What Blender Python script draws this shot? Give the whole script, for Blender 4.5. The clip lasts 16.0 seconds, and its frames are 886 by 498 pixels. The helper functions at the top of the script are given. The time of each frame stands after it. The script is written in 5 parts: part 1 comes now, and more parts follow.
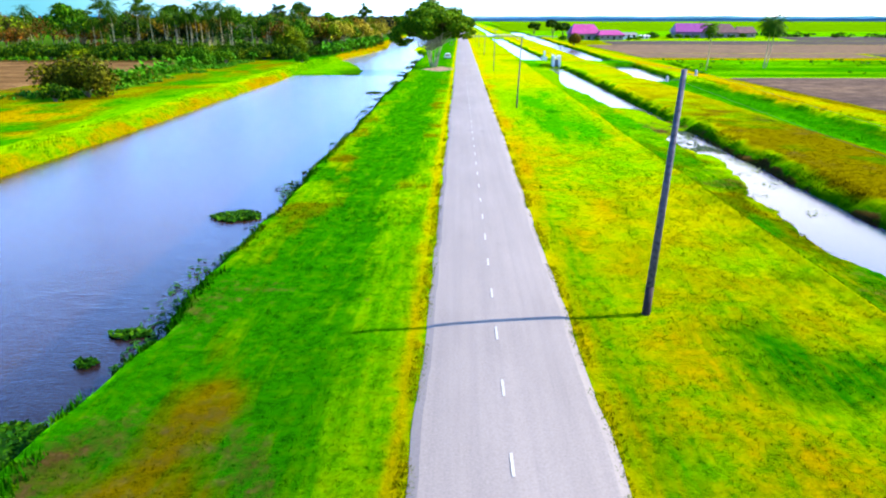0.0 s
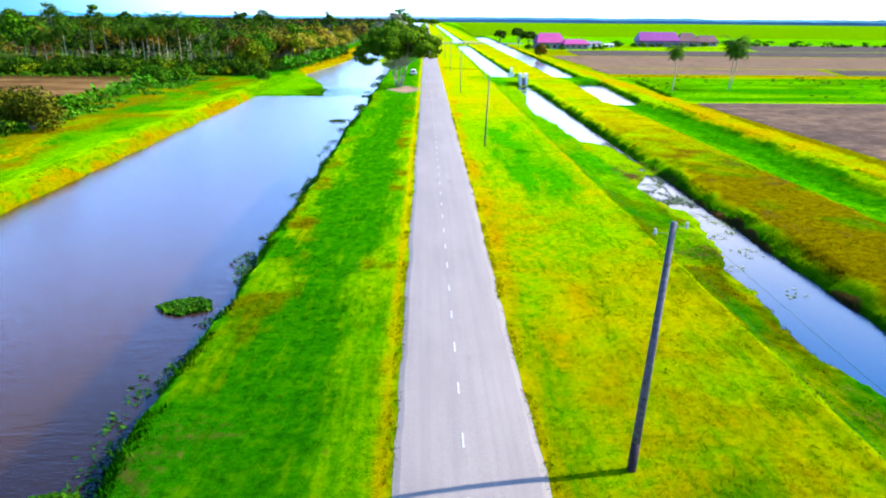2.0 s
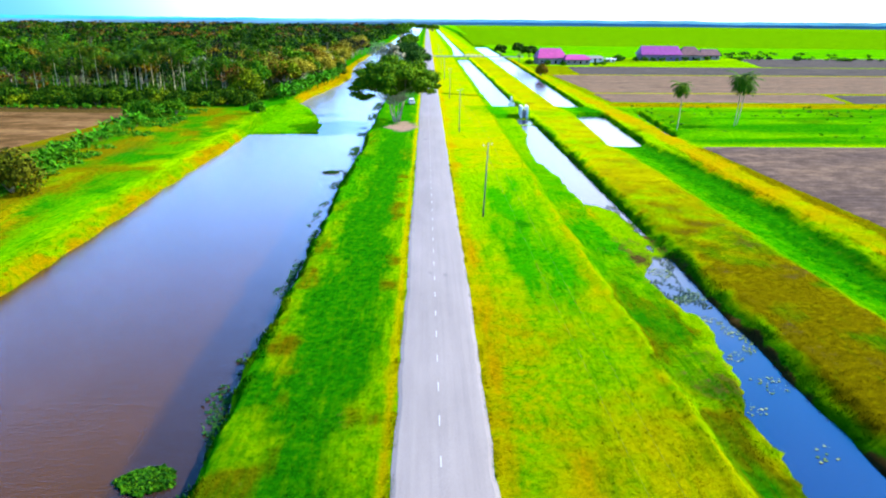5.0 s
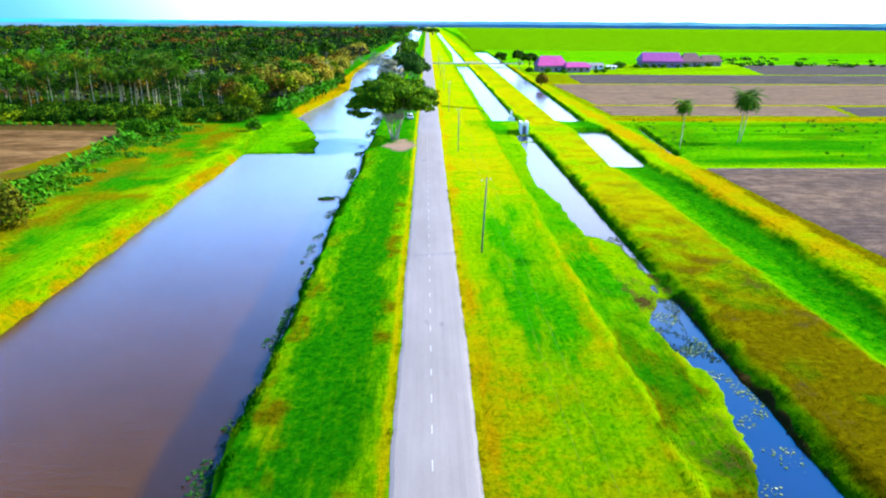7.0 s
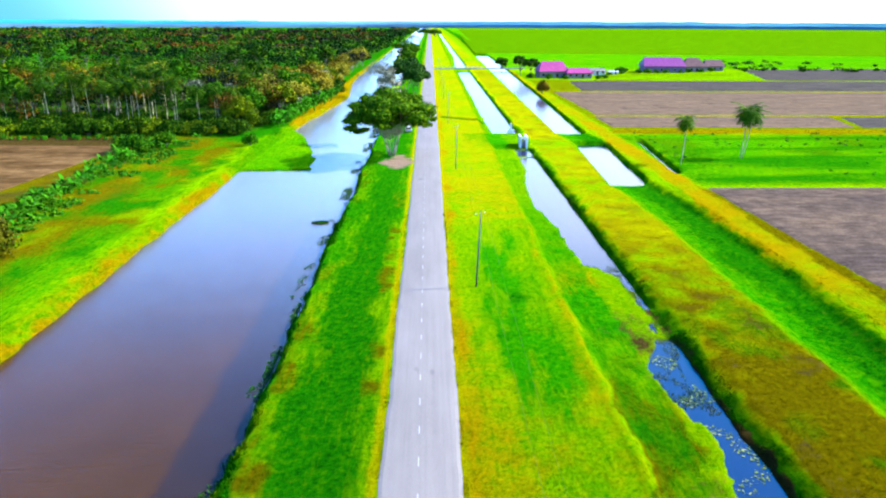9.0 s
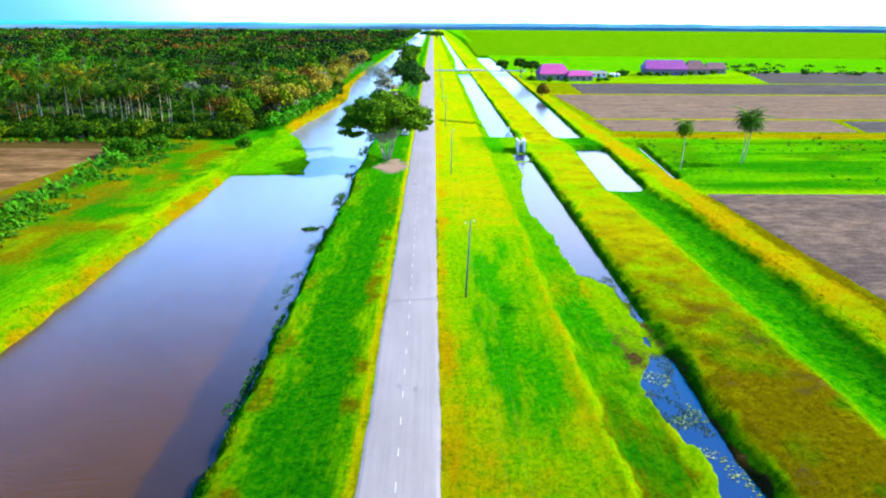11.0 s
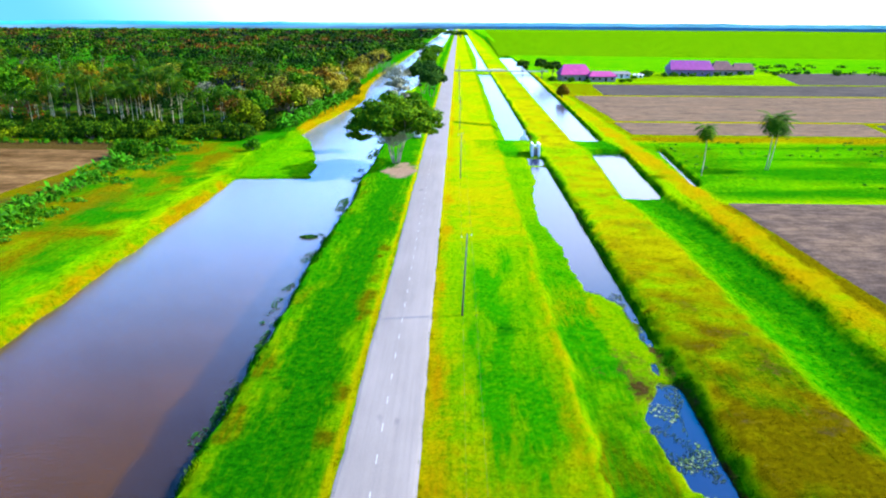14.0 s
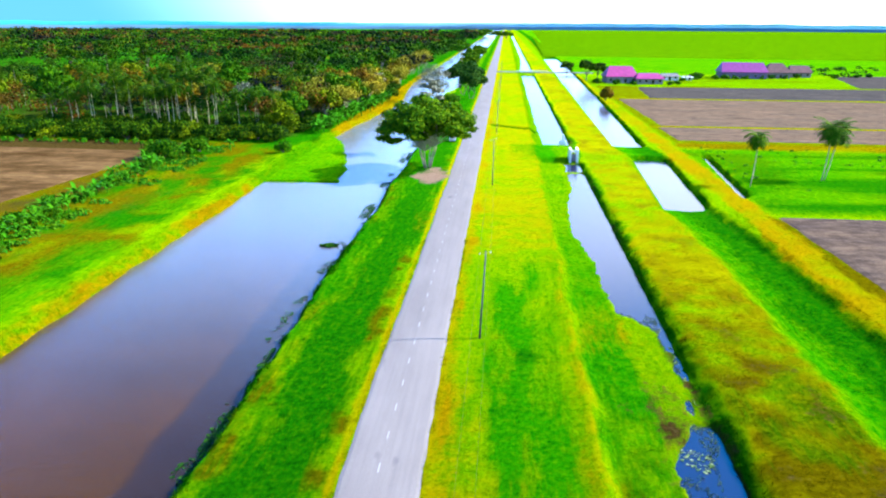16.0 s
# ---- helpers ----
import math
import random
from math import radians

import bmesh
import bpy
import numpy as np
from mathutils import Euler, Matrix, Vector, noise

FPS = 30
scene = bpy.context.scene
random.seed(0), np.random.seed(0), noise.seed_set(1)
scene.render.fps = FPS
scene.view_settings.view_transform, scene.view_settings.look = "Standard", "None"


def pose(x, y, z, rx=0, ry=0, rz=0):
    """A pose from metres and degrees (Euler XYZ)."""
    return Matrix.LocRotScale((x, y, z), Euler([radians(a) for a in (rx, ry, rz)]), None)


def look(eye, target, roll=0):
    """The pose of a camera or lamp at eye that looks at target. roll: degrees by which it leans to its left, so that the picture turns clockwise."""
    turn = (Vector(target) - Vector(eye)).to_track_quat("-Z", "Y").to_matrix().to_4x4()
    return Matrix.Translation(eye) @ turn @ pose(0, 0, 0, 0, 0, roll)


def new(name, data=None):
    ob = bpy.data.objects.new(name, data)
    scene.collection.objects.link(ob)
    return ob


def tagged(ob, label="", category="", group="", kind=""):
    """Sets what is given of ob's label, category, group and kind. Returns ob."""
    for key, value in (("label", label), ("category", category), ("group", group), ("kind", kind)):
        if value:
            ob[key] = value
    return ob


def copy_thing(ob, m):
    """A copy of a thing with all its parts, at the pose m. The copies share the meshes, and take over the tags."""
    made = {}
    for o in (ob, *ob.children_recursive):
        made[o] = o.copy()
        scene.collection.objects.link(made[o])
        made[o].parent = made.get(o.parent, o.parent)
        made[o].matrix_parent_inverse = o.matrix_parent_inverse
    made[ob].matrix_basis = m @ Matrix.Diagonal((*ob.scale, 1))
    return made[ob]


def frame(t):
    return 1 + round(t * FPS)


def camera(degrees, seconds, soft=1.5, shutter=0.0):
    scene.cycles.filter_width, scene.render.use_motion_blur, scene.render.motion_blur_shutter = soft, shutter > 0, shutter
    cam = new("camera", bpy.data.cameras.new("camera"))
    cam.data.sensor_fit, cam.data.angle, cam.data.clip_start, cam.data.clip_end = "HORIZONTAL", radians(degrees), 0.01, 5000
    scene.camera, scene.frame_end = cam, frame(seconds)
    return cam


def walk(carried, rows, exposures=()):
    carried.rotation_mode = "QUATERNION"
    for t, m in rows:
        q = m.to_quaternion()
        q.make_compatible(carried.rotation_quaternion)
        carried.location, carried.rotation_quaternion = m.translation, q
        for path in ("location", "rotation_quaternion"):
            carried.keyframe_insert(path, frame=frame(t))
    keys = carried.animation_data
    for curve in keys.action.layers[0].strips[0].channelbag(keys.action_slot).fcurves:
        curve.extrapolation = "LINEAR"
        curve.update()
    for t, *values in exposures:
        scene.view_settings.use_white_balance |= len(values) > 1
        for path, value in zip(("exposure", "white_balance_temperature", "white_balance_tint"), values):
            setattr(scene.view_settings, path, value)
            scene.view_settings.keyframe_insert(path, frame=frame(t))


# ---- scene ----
cam = camera(67.7, 16.0, 2.1)
PATH = [
    (0, (-1.512, 3.627, 10.86), (-1.559, 5.515, 10.201), 0.0),
    (0.5, (-1.49, 4.77, 11.882), (-1.511, 6.659, 11.225), 0.1),
    (1, (-1.486, 5.781, 13.023), (-1.477, 7.67, 12.365), 0.2),
    (1.5, (-1.432, 6.955, 14.014), (-1.399, 8.844, 13.356), 0.2),
    (2, (-1.51, 7.816, 15.147), (-1.459, 9.703, 14.487), 0.5),
    (2.5, (-1.508, 8.634, 15.996), (-1.459, 10.522, 15.338), 0.3),
    (3, (-1.579, 9.567, 17.083), (-1.529, 11.455, 16.425), 0.4),
    (3.5, (-1.456, 11.027, 18.393), (-1.405, 12.915, 17.735), 0.4),
    (4, (-1.258, 12.33, 19.795), (-1.209, 14.218, 19.138), 0.5),
    (6.5, (-0.521, 17.491, 24.58), (-0.474, 19.38, 23.923), 0.4),
    (7, (-0.417, 18.251, 25.256), (-0.371, 20.141, 24.603), 0.3),
    (7.5, (-0.17, 19.053, 26.111), (-0.125, 20.942, 25.456), 0.3),
    (8, (0.137, 19.826, 27.008), (0.18, 21.715, 26.355), 0.3),
    (8.5, (0.492, 20.512, 27.83), (0.531, 22.402, 27.177), 0.3),
    (9, (0.668, 21.274, 28.314), (0.706, 23.164, 27.66), 0.2),
    (11.5, (2.761, 24.198, 28.438), (2.79, 26.09, 27.789), 0.3),
    (12, (3.258, 24.959, 28.397), (3.284, 26.851, 27.748), 0.2),
    (12.5, (3.585, 25.744, 28.344), (3.612, 27.636, 27.695), 0.3),
    (13, (4.21, 26.529, 28.323), (4.22, 28.421, 27.674), 0.3),
    (13.5, (4.679, 27.394, 28.373), (4.665, 29.285, 27.724), 0.2),
    (14, (5.044, 28.244, 28.494), (5.006, 30.135, 27.843), 0.3),
    (14.5, (5.48, 29.001, 28.468), (5.419, 30.891, 27.817), 0.2),
    (15, (6.066, 30.238, 28.362), (5.975, 32.127, 27.711), 0.3),
    (15.5, (6.504, 31.522, 28.416), (6.387, 33.41, 27.764), 0.4),
    (16, (7.264, 33.375, 28.441), (7.098, 35.259, 27.791), 0.3),
]
# cooler and greener light higher up
EXPOSURES = [(0, 1.77, 7000, 9.5), (2, 1.76, 6950, 9.5), (4, 1.75, 6700, 7.5), (6.5, 1.75, 6450, 5.5), (12, 1.75, 6400, 5.5), (16, 1.74, 6450, 6)]
walk(cam, [(t, look(eye, target, roll)) for t, eye, target, roll in PATH], EXPOSURES)

# ---- world, sun, exposure ----
SUN_EL, SUN_AZ = radians(38.0), math.atan2(0.987, 0.163)      # azimuth from +y towards +x
world = bpy.data.worlds.new("world")
scene.world = world
world.use_nodes = True
wn = world.node_tree.nodes
sky = wn.new("ShaderNodeTexSky")
sky.sky_type = "NISHITA"
sky.sun_disc = False
sky.sun_elevation, sky.sun_rotation = SUN_EL, SUN_AZ
sky.air_density, sky.dust_density, sky.ozone_density = 1.0, 1.0, 2.5
vivid = wn.new("ShaderNodeHueSaturation")
vivid.inputs["Saturation"].default_value = 2.0
world.node_tree.links.new(sky.outputs[0], vivid.inputs["Color"])
# thin haze and cloud: white towards the sun, bluer away from it, cyan low down on the far side
def sky_math(op, a, b, c=0.0):
    n = wn.new("ShaderNodeMath")
    n.operation = op
    for socket, v in zip(n.inputs, (a, b, c)):
        if isinstance(v, (int, float)):
            socket.default_value = v
        else:
            world.node_tree.links.new(v, socket)
    return n.outputs[0]


def sky_range(value, low, high):
    n = wn.new("ShaderNodeMapRange")
    n.interpolation_type = "SMOOTHSTEP"
    n.inputs[1].default_value, n.inputs[2].default_value = low, high
    world.node_tree.links.new(value, n.inputs[0])
    return n.outputs[0]


def sky_mix(fac, a, b, kind="MIX"):
    n = wn.new("ShaderNodeMix")
    n.data_type, n.blend_type = "RGBA", kind
    for socket, v in ((n.inputs[0], fac), (n.inputs[6], a), (n.inputs[7], b)):
        if isinstance(v, tuple):
            socket.default_value = (*v, 1)
        elif isinstance(v, float):
            socket.default_value = v
        else:
            world.node_tree.links.new(v, socket)
    return n.outputs[2]


coords, place, clouds, toward, split = (wn.new("ShaderNode" + k) for k in ("TexCoord", "Mapping", "TexNoise", "VectorMath", "SeparateXYZ"))
place.inputs["Scale"].default_value, place.inputs["Location"].default_value = (1.0, 1.0, 3.2), (0.35, 0.0, 0.0)
clouds.inputs["Scale"].default_value, clouds.inputs["Detail"].default_value = 1.7, 6.0
toward.operation = "DOT_PRODUCT"
toward.inputs[1].default_value = (math.sin(SUN_AZ) * math.cos(SUN_EL), math.cos(SUN_AZ) * math.cos(SUN_EL), math.sin(SUN_EL))
for a, b in ((coords.outputs["Generated"], place.inputs["Vector"]), (place.outputs[0], clouds.inputs["Vector"]),
             (coords.outputs["Generated"], toward.inputs[0]), (coords.outputs["Generated"], split.inputs[0])):
    world.node_tree.links.new(a, b)
sunward, upward = toward.outputs["Value"], split.outputs[2]
amount = sky_math("ADD", sky_math("MULTIPLY_ADD", sunward, 0.25, clouds.outputs["Fac"]), sky_math("MULTIPLY_ADD", upward, -0.85, 0.53))
amount = sky_math("MULTIPLY", sky_range(amount, 0.50, 0.86), 0.92)
clear = sky_math("MULTIPLY", sky_range(sunward, 0.34, 0.62), sky_range(upward, 0.26, 0.44))
clear = sky_math("MAXIMUM", clear, sky_range(upward, 0.36, 0.58))
amount = sky_math("MULTIPLY", amount, sky_math("SUBTRACT", 1.0, clear))
shade_side = sky_mix(sky_range(upward, 0.06, 0.13), (3.1, 5.2, 7.8), (1.7, 4.1, 10.2))
shade_side = sky_mix(sky_range(upward, 0.18, 0.46), shade_side, (0.9, 1.7, 6.0))
cloud_color = sky_mix(sky_range(sunward, 0.12, 0.6), shade_side, (5.6, 5.8, 6.4))
open_sky = sky_mix(1.0, vivid.outputs[0], sky_mix(sky_range(sunward, 0.1, 0.65), (0.30, 0.29, 0.31), (1.1, 1.25, 1.3)), "MULTIPLY")
whole = sky_mix(amount, open_sky, cloud_color)
low_far = sky_math("MULTIPLY", sky_math("SUBTRACT", 1.0, sky_range(sunward, -0.30, 0.05)), sky_math("SUBTRACT", 1.0, sky_range(upward, 0.03, 0.10)))
whole = sky_mix(low_far, whole, (0.32, 1.2, 1.65))
world.node_tree.links.new(whole, wn["Background"].inputs[0])
wn["Background"].inputs[1].default_value = 0.19
sun_data = bpy.data.lights.new("sun", "SUN")
sun_data.energy, sun_data.angle, sun_data.color = 4.3, radians(0.6), (1.0, 0.93, 0.82)
sun = new("sun", sun_data)
sun.matrix_world = look((math.sin(SUN_AZ) * 100, math.cos(SUN_AZ) * 100, 100 * math.tan(SUN_EL)), (0, 0, 0))


# ---- materials ----
def material(name, rough=0.9, spec=0.15, metal=0.0):
    m = bpy.data.materials.new(name)
    m.use_nodes = True
    b = m.node_tree.nodes["Principled BSDF"]
    b.inputs["Roughness"].default_value = rough
    b.inputs["Specular IOR Level"].default_value = spec
    b.inputs["Metallic"].default_value = metal
    return m, m.node_tree, b


def node(tree, kind, **values):
    n = tree.nodes.new(kind)
    for key, value in values.items():
        n.inputs[key.replace("_", " ")].default_value = value
    return n


def noise_tex(tree, scale, detail=4.0, rough=0.6, stretch=None):
    n = node(tree, "ShaderNodeTexNoise", Scale=scale, Detail=detail, Roughness=rough)
    geo = tree.nodes.new("ShaderNodeNewGeometry")
    if stretch:
        mul = tree.nodes.new("ShaderNodeVectorMath")
        mul.operation = "MULTIPLY"
        mul.inputs[1].default_value = stretch
        tree.links.new(geo.outputs["Position"], mul.inputs[0])
        tree.links.new(mul.outputs[0], n.inputs["Vector"])
    else:
        tree.links.new(geo.outputs["Position"], n.inputs["Vector"])
    return n.outputs["Fac"]


def ramp(tree, fac, stops):
    r = tree.nodes.new("ShaderNodeValToRGB")
    els = r.color_ramp.elements
    while len(els) < len(stops):
        els.new(0.5)
    for e, (at, c) in zip(els, stops):
        e.position = at
        e.color = (*c, 1) if len(c) == 3 else (c[0], c[0], c[0], 1)
    tree.links.new(fac, r.inputs[0])
    return r.outputs[0]


def mix(tree, fac, a, b, kind="MIX"):
    n = tree.nodes.new("ShaderNodeMix")
    n.data_type, n.blend_type = "RGBA", kind
    for socket, v in ((n.inputs[0], fac), (n.inputs[6], a), (n.inputs[7], b)):
        if isinstance(v, (float, int)):
            socket.default_value = v
        elif isinstance(v, tuple):
            socket.default_value = (*v, 1)
        else:
            tree.links.new(v, socket)
    return n.outputs[2]


def bump(tree, bsdf, height, strength, distance):
    b = node(tree, "ShaderNodeBump", Strength=strength, Distance=distance)
    tree.links.new(height, b.inputs["Height"])
    tree.links.new(b.outputs[0], bsdf.inputs["Normal"])


def attribute(tree, name):
    a = tree.nodes.new("ShaderNodeAttribute")
    a.attribute_name = name
    return a.outputs["Fac"]


def math_node(tree, op, a, b):
    n = tree.nodes.new("ShaderNodeMath")
    n.operation = op
    n.use_clamp = op in ("ADD", "SUBTRACT")
    for socket, v in ((n.inputs[0], a), (n.inputs[1], b)):
        if isinstance(v, (float, int)):
            socket.default_value = v
        else:
            tree.links.new(v, socket)
    return n.outputs[0]


def sharpen(tree, weight, wobble, amount, low=0.3, high=0.7):
    """A soft weight, broken up by a noise and brought back to a clear edge."""
    w = math_node(tree, "SUBTRACT", wobble, 0.5)
    tree.nodes[-1].use_clamp = False
    w = math_node(tree, "MULTIPLY", w, amount)
    w = math_node(tree, "ADD", weight, w)
    return ramp(tree, w, ((low, (0,)), (high, (1,))))


def grass_material():
    m, t, b = material("grass", 1.0, 0.0)
    b.inputs["Sheen Weight"].default_value = 1.0
    b.inputs["Sheen Roughness"].default_value = 0.45
    coarse = noise_tex(t, 0.35, 5)
    middle = noise_tex(t, 1.6, 5, 0.65)
    fine = noise_tex(t, 9.0, 4, 0.7)
    mown = noise_tex(t, 1.0, 4, 0.65, (2.4, 0.35, 1.0))
    base = ramp(t, middle, ((0.3, (0.030, 0.108, 0.0003)), (0.5, (0.078, 0.16, 0.0003)), (0.72, (0.13, 0.178, 0.0004))))
    dry = ramp(t, middle, ((0.28, (0.095, 0.09, 0.0005)), (0.5, (0.15, 0.15, 0.0005)), (0.75, (0.18, 0.182, 0.0006))))
    lush = ramp(t, middle, ((0.3, (0.00328, 0.0697, 0.000328)), (0.5, (0.01148, 0.1107, 0.000328)), (0.75, (0.041, 0.1476, 0.00041))))
    deep = ramp(t, middle, ((0.28, (0.0017, 0.032, 0.0004)), (0.5, (0.005, 0.066, 0.0004)), (0.75, (0.022, 0.098, 0.0004))))
    bare = ramp(t, middle, ((0.3, (0.015, 0.0095, 0.003)), (0.55, (0.028, 0.019, 0.005)), (0.75, (0.055, 0.042, 0.016))))
    c = mix(t, sharpen(t, attribute(t, "dry"), coarse, 1.3), base, dry)
    straw = ramp(t, middle, ((0.3, (0.030, 0.026, 0.0003)), (0.52, (0.056, 0.046, 0.0004)), (0.76, (0.092, 0.08, 0.0005))))
    c = mix(t, sharpen(t, attribute(t, "straw"), coarse, 0.9, 0.2, 0.8), c, straw)
    gold = ramp(t, middle, ((0.3, (0.09, 0.062, 0.0004)), (0.52, (0.16, 0.106, 0.0005)), (0.76, (0.21, 0.15, 0.0006))))
    c = mix(t, sharpen(t, attribute(t, "gold"), middle, 1.1, 0.2, 0.8), c, gold)
    c = mix(t, sharpen(t, attribute(t, "lush"), mown, 1.2, 0.12, 0.9), c, lush)
    c = mix(t, sharpen(t, attribute(t, "deep"), mown, 1.1, 0.12, 0.95), c, deep)
    c = mix(t, sharpen(t, attribute(t, "bare"), middle, 1.3), c, bare)
    c = mix(t, sharpen(t, attribute(t, "sand"), middle, 0.8), c, (0.12, 0.082, 0.066))
    c = mix(t, ramp(t, fine, ((0.3, (0.0,)), (0.7, (1.0,)))), mix(t, 1.0, c, (0.45, 0.48, 0.48), "MULTIPLY"), mix(t, 1.0, c, (1.0, 0.96, 0.93), "MULTIPLY"))
    clump = noise_tex(t, 3.4, 3, 0.6)
    c = mix(t, 1.0, c, ramp(t, clump, ((0.32, (0.74, 0.8, 0.78)), (0.5, (1.0, 1.0, 1.0)), (0.68, (1.16, 1.1, 1.0)))), "MULTIPLY")
    t.links.new(c, b.inputs["Base Color"])
    t.links.new(mix(t, 1.0, c, (4.2, 3.9, 3.2), "MULTIPLY"), b.inputs["Sheen Tint"])
    bump(t, b, math_node(t, "ADD", fine, middle), 0.6, 0.12)
    return m


def soil_material(name, dark, light, furrow):
    m, t, b = material(name, 1.0, 0.0)
    big = noise_tex(t, 0.06, 4, 0.6, (1.0, 2.5, 1.0))
    fine = noise_tex(t, 0.9, 6, 0.72, (furrow, 1.0, 1.0) if furrow < 1 else (1.0, 1 / furrow, 1.0))
    c = mix(t, ramp(t, big, ((0.35, (0.0,)), (0.65, (1.0,)))), dark, light)
    c = mix(t, 1.0, c, ramp(t, fine, ((0.28, (0.5, 0.5, 0.5)), (0.72, (1.35, 1.35, 1.35)))), "MULTIPLY")
    t.links.new(c, b.inputs["Base Color"])
    grain = noise_tex(t, 2.6, 5, 0.75)
    clods = noise_tex(t, 0.35, 5, 0.7)
    c = mix(t, 1.0, c, ramp(t, grain, ((0.3, (0.72, 0.72, 0.72)), (0.7, (1.28, 1.28, 1.28)))), "MULTIPLY")
    c = mix(t, 1.0, c, ramp(t, clods, ((0.35, (0.78, 0.78, 0.8)), (0.65, (1.2, 1.18, 1.15)))), "MULTIPLY")
    t.links.new(c, b.inputs["Base Color"])
    bump(t, b, fine, 0.8, 0.25)
    return m


def asphalt_material():
    m, t, b = material("worn_asphalt", 0.75, 0.25)
    big = noise_tex(t, 0.25, 4, 0.6, (1.0, 0.35, 1.0))
    streak = noise_tex(t, 1.0, 4, 0.6, (2.6, 0.05, 1.0))
    fine = noise_tex(t, 14.0, 3, 0.7)
    c = mix(t, ramp(t, big, ((0.3, (0.0,)), (0.7, (1.0,)))), (0.152, 0.135, 0.130), (0.19, 0.17, 0.164))
    c = mix(t, 1.0, c, ramp(t, streak, ((0.25, (0.88, 0.88, 0.9)), (0.6, (1.03, 1.02, 1.02)))), "MULTIPLY")
    c = mix(t, 1.0, c, ramp(t, fine, ((0.25, (0.8, 0.8, 0.8)), (0.75, (1.15, 1.15, 1.15)))), "MULTIPLY")
    # oil stains
    stain = ramp(t, noise_tex(t, 0.55, 2, 0.4, (1.0, 0.4, 1.0)), ((0.70, (0.0,)), (0.78, (0.6,))))
    c = mix(t, stain, c, (0.07, 0.065, 0.075))
    t.links.new(c, b.inputs["Base Color"])
    bump(t, b, fine, 0.25, 0.02)
    return m


def water_material(name, low, high, ripple, ior, shallows=None):
    """Muddy water; shallows gives the x beyond which its colour is darker."""
    m, t, b = material(name, 0.17, 0.5)
    b.inputs["IOR"].default_value = ior
    c = mix(t, ramp(t, noise_tex(t, 0.05, 3), ((0.35, (0.0,)), (0.65, (1.0,)))), low, high)
    if shallows is not None:
        geo = t.nodes.new("ShaderNodeNewGeometry")
        at = t.nodes.new("ShaderNodeSeparateXYZ")
        t.links.new(geo.outputs["Position"], at.inputs[0])
        wave = math_node(t, "MULTIPLY", noise_tex(t, 0.12, 3, 0.5), 1.6)
        inner = t.nodes.new("ShaderNodeMapRange")
        inner.interpolation_type = "SMOOTHSTEP"
        inner.inputs[1].default_value, inner.inputs[2].default_value = shallows + 0.3, shallows + 1.5
        edge = t.nodes.new("ShaderNodeMath")
        edge.operation = "ADD"
        t.links.new(at.outputs[0], edge.inputs[0])
        t.links.new(wave, edge.inputs[1])
        t.links.new(edge.outputs[0], inner.inputs[0])
        c = mix(t, math_node(t, "MULTIPLY", inner.outputs[0], 0.56), c, (0.006, 0.008, 0.014))
        # darker, bluer water below y 40
        near_tint = t.nodes.new("ShaderNodeMapRange")
        near_tint.inputs[1].default_value, near_tint.inputs[2].default_value = 14.0, 40.0
        t.links.new(at.outputs[1], near_tint.inputs[0])
        c = mix(t, near_tint.outputs[0], mix(t, 1.0, c, (0.22, 0.4, 0.8), "MULTIPLY"), c)
        # far water painted paler, standing in for its reflection of the sky
        far_reflection = t.nodes.new("ShaderNodeMapRange")
        far_reflection.interpolation_type = "SMOOTHSTEP"
        far_reflection.inputs[1].default_value, far_reflection.inputs[2].default_value = 70.0, 160.0
        t.links.new(at.outputs[1], far_reflection.inputs[0])
        c = mix(t, far_reflection.outputs[0], c, (0.13, 0.145, 0.15))
    t.links.new(c, b.inputs["Base Color"])
    w = math_node(t, "ADD", math_node(t, "MULTIPLY", noise_tex(t, 1.3, 3, 0.5, (0.6, 1.8, 1.0)), 0.5), math_node(t, "MULTIPLY", noise_tex(t, 6.0, 3, 0.6, (0.6, 1.9, 1.0)), 0.5))
    bump(t, b, w, ripple, 0.08)
    return m


def leaf_material(name, dark, middle_c, light, rough=0.75, toned=False):
    m, t, b = material(name, rough, 0.03)
    geo = t.nodes.new("ShaderNodeNewGeometry")
    obj = t.nodes.new("ShaderNodeObjectInfo")
    r = ramp(t, geo.outputs["Random Per Island"], ((0.0, dark), (0.5, middle_c), (1.0, light)))
    tint = ramp(t, obj.outputs["Random"], ((0.0, (0.75, 0.85, 0.8)), (0.5, (1.0, 1.0, 1.0)), (1.0, (1.1, 1.1, 1.0))))
    r = mix(t, 1.0, r, tint, "MULTIPLY")
    big = noise_tex(t, 0.3, 3)
    r = mix(t, 1.0, r, ramp(t, big, ((0.3, (0.75, 0.78, 0.8)), (0.7, (1.25, 1.15, 1.0)))), "MULTIPLY")
    if toned:
        # low tones put dark blue shade into the crown colour, middle ones highlights
        tone = attribute(t, "tone")
        r = mix(t, 1.0, r, ramp(t, tone, ((0.0, (0.10, 0.24, 1.3)), (0.3, (0.5, 0.65, 0.8)), (0.62, (1.5, 1.55, 0.8)), (1.0, (2.2, 1.45, 0.6)))), "MULTIPLY")
    wide = noise_tex(t, 0.07, 3)
    r = mix(t, 1.0, r, ramp(t, wide, ((0.36, (0.75, 0.95, 0.8)), (0.5, (1.0, 1.05, 0.9)), (0.66, (1.15, 1.05, 0.7)))), "MULTIPLY")
    t.links.new(r, b.inputs["Base Color"])
    return m


